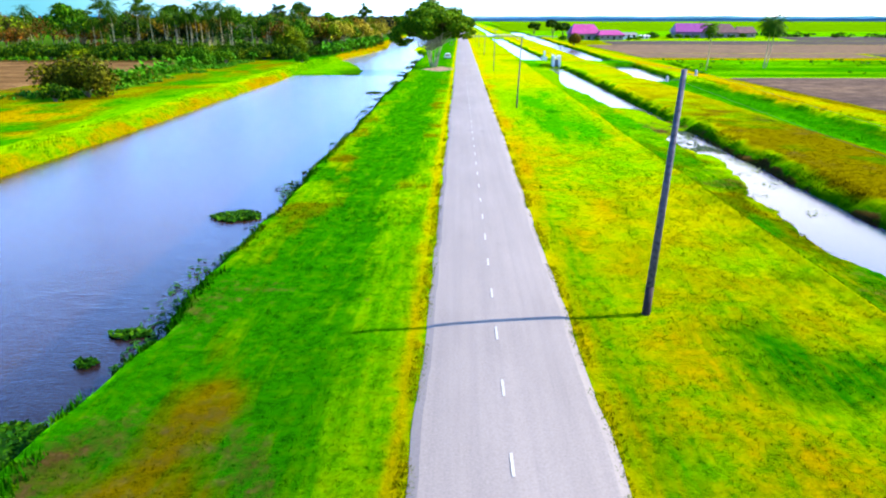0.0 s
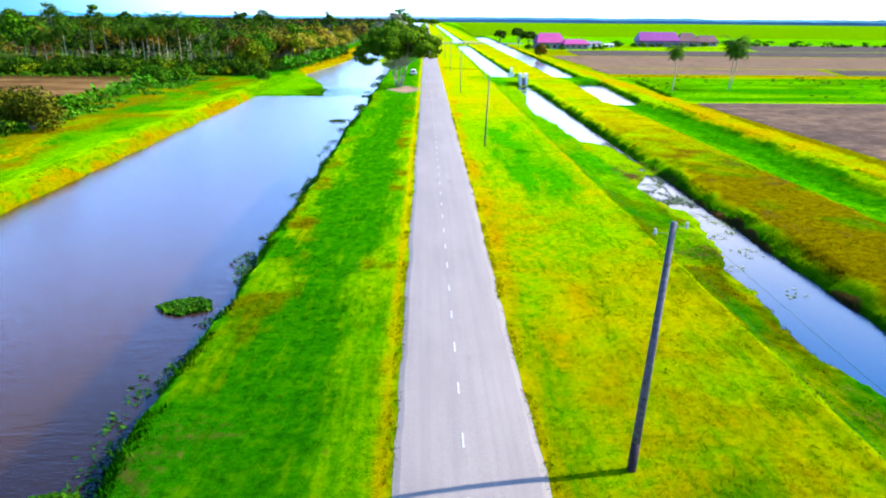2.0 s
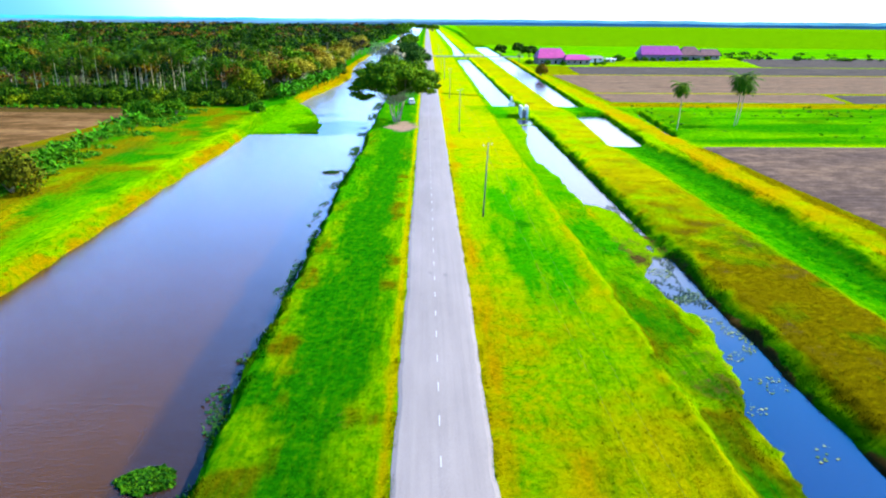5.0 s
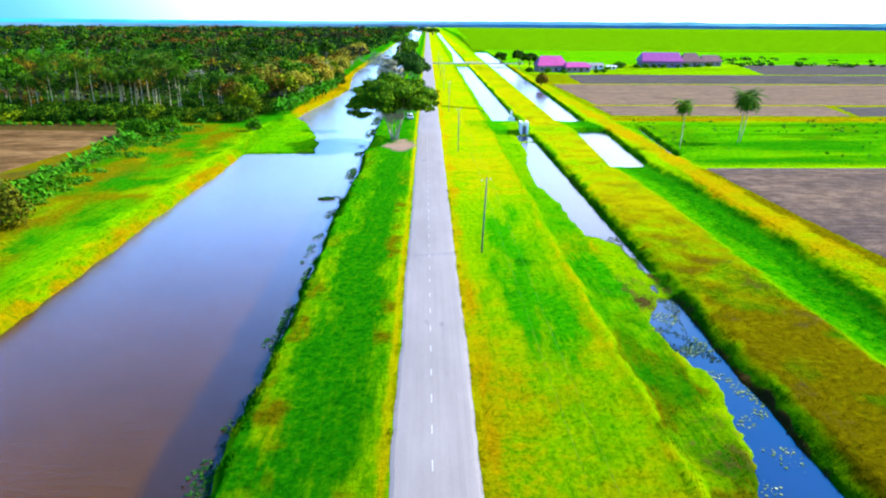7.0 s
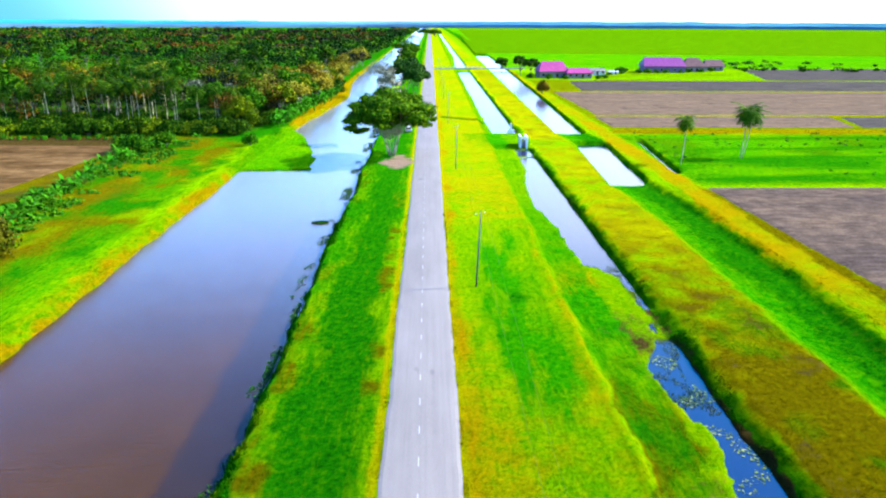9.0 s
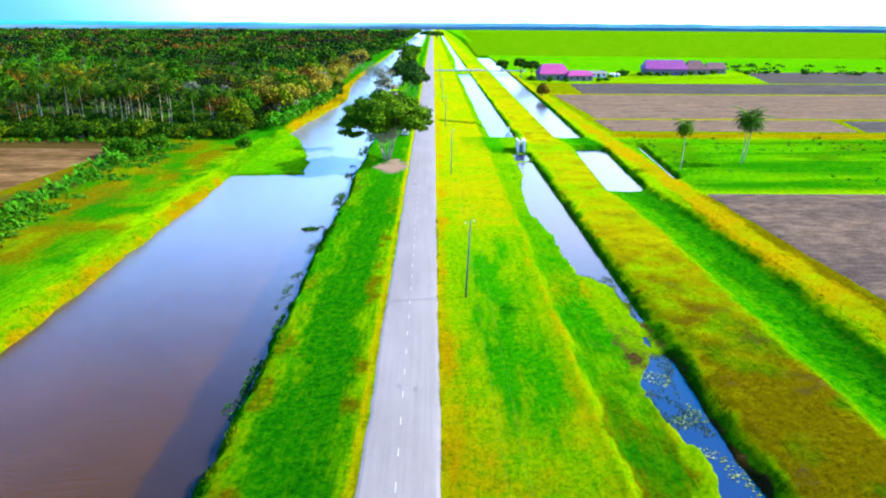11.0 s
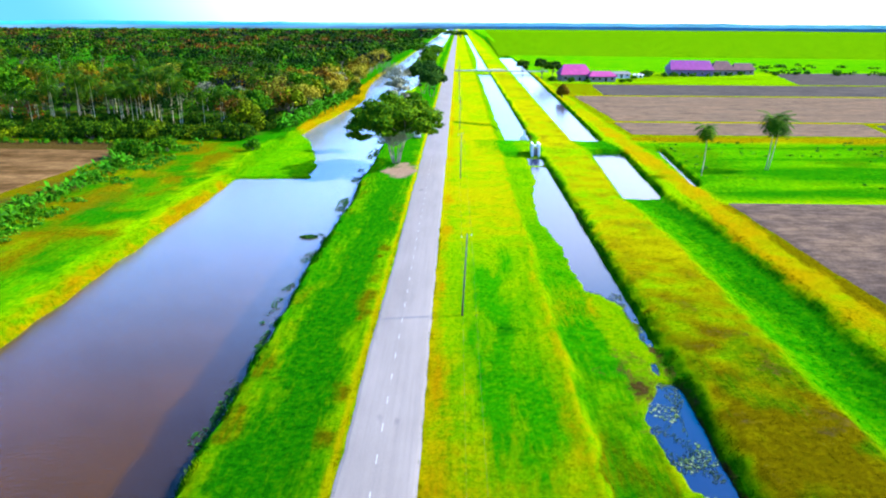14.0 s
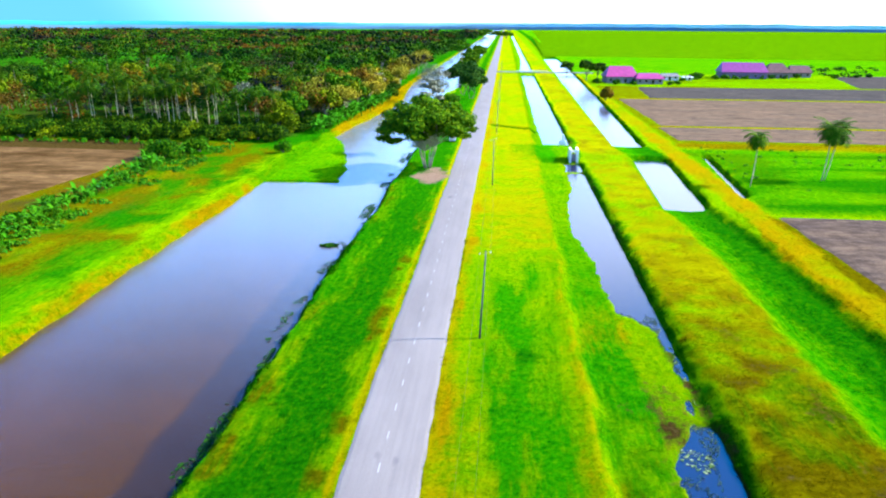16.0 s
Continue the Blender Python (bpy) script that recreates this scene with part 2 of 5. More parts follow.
def plain_material(name, color, rough=0.6, spec=0.3, scale=3.0, vary=0.2, metal=0.0):
    m, t, b = material(name, rough, spec, metal)
    n = noise_tex(t, scale, 5, 0.65)
    lo, hi = 1 - vary, 1 + vary
    c = mix(t, 1.0, color, ramp(t, n, ((0.3, (lo, lo, lo)), (0.7, (hi, hi, hi)))), "MULTIPLY")
    t.links.new(c, b.inputs["Base Color"])
    bump(t, b, n, 0.2, 0.02)
    return m


GRASS = grass_material()
SOIL_RIGHT = soil_material("ploughed_soil", (0.07, 0.052, 0.044), (0.12, 0.084, 0.06), 0.35)
SOIL_FAR = soil_material("dry_field_soil", (0.105, 0.078, 0.056), (0.15, 0.10, 0.066), 0.1)
SOIL_GREY = soil_material("grey_field_soil", (0.052, 0.048, 0.045), (0.075, 0.064, 0.056), 0.08)
SOIL_LEFT = soil_material("tilled_soil", (0.056, 0.03, 0.011), (0.155, 0.09, 0.037), 0.2)
CROP = soil_material("green_crop", (0.045, 0.15, 0.0006), (0.09, 0.195, 0.0006), 0.06)
ASPHALT = asphalt_material()
PAINT_WHITE = plain_material("road_paint", (0.3, 0.3, 0.3), 0.7, 0.2, 8.0, 0.25)
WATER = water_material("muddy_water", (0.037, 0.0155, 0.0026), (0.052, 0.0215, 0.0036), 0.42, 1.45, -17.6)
WATER_CLEAR = water_material("ditch_water", (0.006, 0.006, 0.03), (0.01, 0.008, 0.036), 0.04, 1.65)
LEAF_HERO = leaf_material("shade_tree_leaf", (0.008, 0.045, 0.0006), (0.03, 0.098, 0.0006), (0.095, 0.165, 0.0008))
LEAF_SHADY = leaf_material("shady_tree_leaf", (0.003, 0.022, 0.004), (0.012, 0.05, 0.006), (0.045, 0.095, 0.006))
LEAF_FOREST = leaf_material("forest_leaf", (0.002, 0.014, 0.0005), (0.009, 0.042, 0.0005), (0.055, 0.11, 0.0005))
LEAF_WOODS = leaf_material("woods_leaf", (0.0035, 0.023, 0.0008), (0.010, 0.046, 0.0008), (0.034, 0.084, 0.001), 0.75, True)
LEAF_WOODS_RUST = leaf_material("rusty_woods_leaf", (0.022, 0.012, 0.004), (0.052, 0.026, 0.009), (0.085, 0.045, 0.016), 0.75, True)
LEAF_HEDGE = leaf_material("hedge_leaf", (0.005, 0.036, 0.0005), (0.018, 0.09, 0.0005), (0.065, 0.15, 0.0008))
LEAF_RUST = leaf_material("rusty_leaf", (0.035, 0.026, 0.001), (0.09, 0.058, 0.002), (0.16, 0.105, 0.004))
LEAF_BRUSH = leaf_material("brown_brush_leaf", (0.02, 0.021, 0.001), (0.06, 0.057, 0.0015), (0.12, 0.11, 0.003))
LEAF_OLIVE = leaf_material("olive_leaf", (0.024, 0.05, 0.0006), (0.07, 0.11, 0.0006), (0.15, 0.19, 0.001))
LEAF_GOLD = leaf_material("golden_olive_leaf", (0.085, 0.08, 0.005), (0.19, 0.165, 0.01), (0.3, 0.26, 0.03))
LEAF_BANANA = leaf_material("banana_leaf", (0.012, 0.08, 0.002), (0.02, 0.14, 0.002), (0.09, 0.2, 0.008))
LEAF_PALM = leaf_material("palm_frond", (0.012, 0.05, 0.001), (0.028, 0.1, 0.001), (0.08, 0.15, 0.002))
LEAF_PALM_DARK = leaf_material("plantation_frond", (0.003, 0.022, 0.0006), (0.011, 0.047, 0.0005), (0.05, 0.1, 0.0005))
LEAF_GREY = leaf_material("grey_twigs", (0.09, 0.09, 0.075), (0.15, 0.15, 0.13), (0.23, 0.23, 0.2))
LEAF_WEED = leaf_material("floating_weed_leaf", (0.003, 0.022, 0.001), (0.008, 0.05, 0.001), (0.03, 0.09, 0.001))
LEAF_FRINGE = leaf_material("dark_water_weed", (0.003, 0.02, 0.008), (0.008, 0.04, 0.01), (0.02, 0.08, 0.006))
LEAF_LILY = leaf_material("lily_pad", (0.04, 0.08, 0.02), (0.1, 0.14, 0.05), (0.22, 0.24, 0.16))
BARK = plain_material("bark", (0.13, 0.11, 0.09), 0.9, 0.1, 2.0, 0.35)
BARK_PALM = plain_material("palm_bark", (0.3, 0.28, 0.16), 0.9, 0.1, 2.0, 0.35)
BARK_PALE = plain_material("pale_bark", (0.28, 0.26, 0.18), 0.9, 0.1, 2.0, 0.35)
POLE_WOOD = plain_material("weathered_pole_wood", (0.075, 0.07, 0.095), 0.85, 0.15, 5.0, 0.55)
POLE_TAR = plain_material("tarred_wood", (0.022, 0.014, 0.02), 0.8, 0.2, 3.0, 0.3)
CABLE = plain_material("cable", (0.09, 0.11, 0.015), 0.6, 0.2)
STEEL = plain_material("galvanised_steel", (0.16, 0.16, 0.17), 0.5, 0.4, 4.0, 0.2, 0.6)
CERAMIC = plain_material("white_ceramic", (0.3, 0.3, 0.3), 0.3, 0.5)
CONCRETE_WHITE = plain_material("whitewashed_concrete", (0.65, 0.65, 0.62), 0.85, 0.2, 2.0, 0.15)
CONCRETE = plain_material("concrete", (0.16, 0.15, 0.15), 0.9, 0.2, 2.0, 0.25)
ROOF_PINK = plain_material("pink_sheet_roof", (0.27, 0.026, 0.14), 0.55, 0.3, 0.6, 0.25)
ROOF_PURPLE = plain_material("purple_sheet_roof", (0.15, 0.014, 0.13), 0.55, 0.3, 0.6, 0.3)
ROOF_BROWN = plain_material("rusty_sheet_roof", (0.09, 0.04, 0.045), 0.7, 0.2, 0.6, 0.35)
WALL_CREAM = plain_material("cream_render", (0.2, 0.17, 0.15), 0.85, 0.2, 0.7, 0.2)
WALL_LILAC = plain_material("lilac_render", (0.15, 0.11, 0.17), 0.85, 0.2, 0.7, 0.2)
GLASS_DARK = plain_material("dark_window_glass", (0.01, 0.012, 0.016), 0.1, 0.5)
TRUCK_BLUE = plain_material("light_blue_truck_paint", (0.004, 0.16, 0.25), 0.35, 0.5, 2.0, 0.1)
TRUCK_WHITE = plain_material("white_truck_paint", (0.26, 0.30, 0.32), 0.4, 0.4, 2.0, 0.1)
TRUCK_BED = plain_material("bare_dark_bed", (0.018, 0.014, 0.03), 0.8, 0.2, 3.0, 0.3)
TYRE = plain_material("tyre_rubber", (0.01, 0.01, 0.011), 0.9, 0.2)
RED_PLASTIC = plain_material("red_lamp_plastic", (0.16, 0.012, 0.02), 0.3, 0.5)
CAR_WHITE = plain_material("white_car_paint", (0.45, 0.45, 0.45), 0.3, 0.5)


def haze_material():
    """Far woods with painted haze, clear blue away from the sun and paler towards it."""
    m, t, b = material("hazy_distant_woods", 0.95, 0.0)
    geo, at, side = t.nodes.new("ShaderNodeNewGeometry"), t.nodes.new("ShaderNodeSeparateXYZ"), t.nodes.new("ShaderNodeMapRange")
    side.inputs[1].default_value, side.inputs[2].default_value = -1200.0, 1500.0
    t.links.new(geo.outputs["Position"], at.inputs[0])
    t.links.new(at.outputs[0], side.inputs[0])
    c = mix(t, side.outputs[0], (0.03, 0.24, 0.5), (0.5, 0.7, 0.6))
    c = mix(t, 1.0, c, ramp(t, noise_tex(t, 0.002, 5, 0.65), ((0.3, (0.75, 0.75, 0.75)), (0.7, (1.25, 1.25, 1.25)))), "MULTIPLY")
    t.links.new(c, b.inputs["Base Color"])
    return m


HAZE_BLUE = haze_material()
# haze over the far land is put into its flat colour
HAZE_PALE = plain_material("hazy_distant_land", (0.07, 0.15, 0.22), 0.95, 0.0, 0.002, 0.3)


# ---- building helpers ----
def lattice(ix, iy, seed):
    h = (ix * 374761393 + iy * 668265263 + seed * 1442695041).astype(np.int64) & 0xFFFFFFFF
    h = ((h ^ (h >> 13)) * 1274126177) & 0xFFFFFFFF
    return ((h ^ (h >> 16)) & 0xFFFF) / 65535.0


def field_noise(x, y, scale, seed=0, octaves=3):
    """Smooth value noise from 0 to 1, with features about scale metres across."""
    x, y = np.broadcast_arrays(np.asarray(x, float), np.asarray(y, float))
    total, amp, norm = np.zeros(x.shape), 1.0, 0.0
    for o in range(octaves):
        u, v = x / scale * 2 ** o, y / scale * 2 ** o
        iu, iv = np.floor(u).astype(np.int64), np.floor(v).astype(np.int64)
        fu, fv = u - iu, v - iv
        fu, fv = fu * fu * (3 - 2 * fu), fv * fv * (3 - 2 * fv)
        a = lattice(iu, iv, seed + o) * (1 - fu) + lattice(iu + 1, iv, seed + o) * fu
        b = lattice(iu, iv + 1, seed + o) * (1 - fu) + lattice(iu + 1, iv + 1, seed + o) * fu
        total += amp * (a * (1 - fv) + b * fv)
        norm += amp
        amp *= 0.5
    return total / norm


def step(a, b, x):
    t = np.clip((x - a) / (b - a), 0, 1)
    return t * t * (3 - 2 * t)


def band(x, a, b, soft):
    return step(a - soft, a + soft, x) * (1 - step(b - soft, b + soft, x))


def mesh_from(name, verts, faces, mats, smooth=False, attributes=None, face_mats=None):
    me = bpy.data.meshes.new(name)
    verts = np.asarray(verts, np.float32)
    faces = np.asarray(faces, np.int32)
    n, k = faces.shape
    me.vertices.add(len(verts))
    me.vertices.foreach_set("co", verts.ravel())
    me.loops.add(n * k)
    me.loops.foreach_set("vertex_index", faces.ravel())
    me.polygons.add(n)
    me.polygons.foreach_set("loop_start", np.arange(0, n * k, k, dtype=np.int32))
    me.polygons.foreach_set("use_smooth", np.full(n, smooth))
    for m in (mats if isinstance(mats, (list, tuple)) else [mats]):
        me.materials.append(m)
    if face_mats is not None:
        me.polygons.foreach_set("material_index", np.asarray(face_mats, np.int32))
    for key, values in (attributes or {}).items():
        me.attributes.new(key, "FLOAT", "POINT").data.foreach_set("value", np.asarray(values, np.float32).ravel())
    me.update(calc_edges=True)
    return me


def grid_faces(nx, ny):
    i = np.arange(nx - 1)[None, :] + np.arange(ny - 1)[:, None] * nx
    return np.stack([i, i + 1, i + 1 + nx, i + nx], -1).reshape(-1, 4)


def part(name, bm, mat, parent=None, label="", smooth=False):
    """Links a bmesh as one mesh object under a thing or a part."""
    me = bpy.data.meshes.new(name)
    bm.to_mesh(me)
    bm.free()
    me.materials.append(mat)
    if smooth:
        me.polygons.foreach_set("use_smooth", [True] * len(me.polygons))
    ob = new(name, me)
    ob.parent = parent
    return tagged(ob, label)


def mesh_part(name, me, parent=None, label=""):
    ob = new(name, me)
    ob.parent = parent
    return tagged(ob, label)


def thing(name, at, label, category, group="", turn=0.0, kind=""):
    ob = new(name)
    ob.matrix_basis = pose(*at, 0, 0, turn)
    return tagged(ob, label, category, group, kind)


def box(bm, lo, hi, bevel=0.0, taper=1.0):
    """A box between two corners; taper narrows its top."""
    r = bmesh.ops.create_cube(bm, size=1.0)
    vs = r["verts"]
    c, s = [(a + b) / 2 for a, b in zip(lo, hi)], [b - a for a, b in zip(lo, hi)]
    for v in vs:
        k = taper if v.co.z > 0 else 1.0
        v.co = Vector((c[0] + v.co.x * s[0] * k, c[1] + v.co.y * s[1] * k, c[2] + v.co.z * s[2]))
    if bevel:
        edges = list({e for v in vs for e in v.link_edges})
        bmesh.ops.bevel(bm, geom=edges, offset=bevel, segments=2, affect="EDGES", profile=0.6)
    return bm


def rod(bm, a, b, r1, r2, sides=8, caps=True):
    a, b = Vector(a), Vector(b)
    d = b - a
    m = Matrix.Translation((a + b) / 2) @ d.to_track_quat("Z", "Y").to_matrix().to_4x4()
    bmesh.ops.create_cone(bm, cap_ends=caps, segments=sides, radius1=r1, radius2=r2, depth=d.length, matrix=m)
    return bm


def limb(bm, points, r1, r2, sides=7):
    """A bent, tapering limb through the points."""
    n = len(points) - 1
    for i in range(n):
        k1, k2 = i / n, (i + 1) / n
        rod(bm, points[i], points[i + 1], r1 + (r2 - r1) * k1, r1 + (r2 - r1) * k2, sides, i in (0, n - 1))
    return bm


def leaf_cloud(rng, lobes, count, size, flat=0.35, shell=0.45):
    """Many small leaf quads spread through the outer part of a set of ellipsoids: vertices and faces."""
    lobes = np.asarray(lobes, float)
    w = (lobes[:, 3] * lobes[:, 4] + lobes[:, 3] * lobes[:, 5] + lobes[:, 4] * lobes[:, 5])
    pick = rng.choice(len(lobes), count, p=w / w.sum())
    d = rng.normal(size=(count, 3))
    d /= np.linalg.norm(d, axis=1)[:, None]
    r = (1 - shell * rng.random(count) ** 1.5) * (1 + 0.10 * rng.normal(size=count))
    p = lobes[pick, :3] + d * lobes[pick, 3:6] * r[:, None]
    nrm = d + rng.normal(size=(count, 3)) * 0.55 + np.array([0, 0, flat])
    nrm /= np.linalg.norm(nrm, axis=1)[:, None]
    u = np.cross(nrm, rng.normal(size=(count, 3)))
    u /= np.linalg.norm(u, axis=1)[:, None]
    v = np.cross(nrm, u)
    s = size * (0.6 + 0.8 * rng.random(count))[:, None]
    a = 0.55 + 0.3 * rng.random((count, 1))
    verts = np.stack([p - u * s, p - v * s * a, p + u * s, p + v * s * a], 1).reshape(-1, 3)
    return verts, np.arange(count * 4).reshape(-1, 4)


def tufts(rng, x, y, z, size, width):
    """Grass tufts of three blades each: vertices, faces, and the tuft's index for every vertex."""
    n = len(x)
    base = np.stack([x, y, z], 1)
    vs = []
    for k in range(3):
        a = rng.random(n) * 2 * math.pi
        lean = (0.15 + 0.5 * rng.random(n)) * size
        side = np.stack([np.cos(a), np.sin(a), np.zeros(n)], 1) * (width * (0.6 + 0.8 * rng.random(n)))[:, None]
        tip = base + np.stack([np.sin(a) * lean, -np.cos(a) * lean, size * (0.7 + 0.6 * rng.random(n))], 1)
        off = rng.normal(size=(n, 3)) * np.array([1, 1, 0]) * (size * 0.35)[:, None]
        vs.append(np.stack([base - side + off, base + side + off, tip + off], 1))
    verts = np.stack(vs, 1).reshape(-1, 3)
    return verts, np.arange(n * 9).reshape(-1, 3), np.repeat(np.arange(n), 9)


# ---- the land: heights and cover ----
WATER_Z = -1.2
DITCH_Y = (-30, 30, 35, 38, 41, 44, 47.5, 50, 54, 57, 60, 62.5, 65, 68.5, 71, 75, 77, 80, 84, 91, 95.5, 100, 106.5, 117, 128, 142, 150, 158, 166, 170)
DITCH_X = (19.6, 19.8, 19.6, 18.5, 19.0, 19.2, 19.5, 19.0, 20.9, 21.1, 21.6, 22.5, 21.6, 20.9, 20.2, 20.8, 22.0, 23.2, 23.5, 23.9, 23.6, 20.8, 19.8, 20.0, 18.2, 19.0, 19.8, 21.2, 20.9, 21.2)
TRENCH_L = ((-30, 75, 130, 142, 184, 200, 290, 516, 1400), (37.5, 37.5, 37.2, 35.2, 37.6, 35.8, 36.8, 39.7, 50.0))
TRENCH_R = ((-30, 75, 94, 120, 142, 183, 200, 290, 516, 1400), (41.0, 41.2, 42.6, 42.4, 40.2, 42.6, 40.8, 43.6, 49.0, 60.0))


def land(x, y):
    """Height of the ground."""
    x, y = np.broadcast_arrays(np.asarray(x, float), np.asarray(y, float))
    h = 0.10 * (field_noise(x, y, 7.0, 3) - 0.5) + 0.05 * (field_noise(x, y, 1.3, 5, 2) - 0.5)
    h = h * (1 - band(x, -3.0, 3.0, 0.5)) - 0.03
    wob = 1.5 * (field_noise(y * 0, y, 9.0, 11) - 0.5) + 0.6 * (field_noise(x, y, 1.8, 12, 2) - 0.5)
    # canal beside the road
    bend = np.interp(y, (150, 200, 235, 275, 300, 345, 380), (0, 0, 2.5, 6.0, 6.0, 2.0, 0))
    spit = np.interp(y, (238, 262, 285, 320, 350), (0, 4.0, 7.0, 5.0, 0))
    canal = step(-12.3, -14.7, x + wob + spit) * (1 - step(-37.0, -39.8, x - bend + wob * 0.8))
    h = h - 0.22 * band(x, -10.5, -6.0, 1.2) * band(y, 10, 140, 20)
    h = h * (1 - canal) - 2.4 * canal
    h = h + 0.25 * band(x, -43.0, -39.8, 1.4) * (1 - canal)
    # low edge, marsh and ditch on the other side
    side = x + 0.5 * (field_noise(y * 0, y, 12.0, 21) - 0.5)
    h = h + 0.26 * band(side, 14.5, 14.9, 0.3)
    marsh = step(14.9, 16.4, side) * (1 - step(24.0, 26.2, x + 0.25 * wob + 0.5 * (field_noise(x, y, 1.1, 24, 2) - 0.5)))
    h = h * (1 - marsh) + marsh * (-0.86 - 0.10 * step(16, 20, x) + 0.22 * (field_noise(x, y, 2.5, 23) - 0.5))
    left = np.interp(y, DITCH_Y, DITCH_X) + 0.9 * (field_noise(x, y, 2.0, 31) - 0.5) + 0.7 * (field_noise(x, y, 0.7, 34, 2) - 0.5)
    openness = 1 - band(y, 179, 202, 1.5) - band(y, 436, 462, 3)
    left = np.where(y > 190, 17.6 + step(440, 640, y) * 3.5 + 1.2 * (field_noise(x, y, 6.0, 33) - 0.5), left)
    right = 23.9 + step(440, 640, y) * 4.0 - (0.4 + 0.7 * (field_noise(x * 0, y, 3.0, 37) - 0.5)) * (1 - step(66, 74, y))
    deep = step(left - 0.5, left + 0.5, x) * (1 - step(right, right + 0.9, x)) * np.clip(openness, 0, 1)
    deep = deep * (1 - 0.85 * band(y, 169, 171.5, 0.8)) * (1 - 0.85 * band(y, 76, 93, 3) * step(0.54, 0.66, field_noise(x, y * 0.7, 1.5, 36, 2)))
    h = h - 0.75 * deep * marsh
    h = h + 0.7 * band(y, 181, 200, 2.0) * marsh + 0.8 * band(y, 438, 460, 3.0) * marsh
    # bank beyond the ditch, second trench
    h = h + 0.08 * band(x, 25.8, 33.5, 1.6)
    tl, tr = np.interp(y, *TRENCH_L), np.interp(y, *TRENCH_R)
    tw = 0.9 * (field_noise(x, y, 4.0, 41) - 0.5)
    wet = np.clip(band(y, 143.5, 184.5, 1.2) + band(y, 200, 620, 1.5), 0, 1)
    dam = band(y, 186, 199, 1.2)
    trench = step(tl - 3.0 + 1.2 * wet, tl + 0.4, x + tw * (1 - wet)) * (1 - step(tr + 0.5, tr + 2.9, x + 0.6 * tw))
    h = h * (1 - trench) + trench * (-1.05 - 0.8 * wet + 0.75 * dam + 0.2 * (field_noise(x, y, 2.0, 43) - 0.5))
    # weed-grown shallows growing out from the canal bank
    rim = np.interp(y, (154, 166, 180, 200, 215), (-23.6, -24.2, -27.5, -33.0, -40.0)) + 1.8 * (field_noise(x, y, 4.0, 44) - 0.5)
    shoal = (1 - step(rim - 0.5, rim + 0.5, x)) * step(-45, -43, x) * band(y + 1.2 * (field_noise(x, y, 3.0, 46) - 0.5), 155.5, 212, 0.5)
    h = np.maximum(h, -2.6 + 1.55 * shoal + 0.3 * shoal * field_noise(x, y, 1.6, 45))
    # small drain beside the palms, cross drain by the road
    h = h - 1.5 * band(x - (y - 150) * 0.09, 49.6, 51.0, 0.6) * band(y, 150, 190, 3)
    h = h - 0.6 * band(y + (x - 5) * 0.6, 227.4, 230.0, 0.8) * band(x, 4, 17, 0.8)
    return h


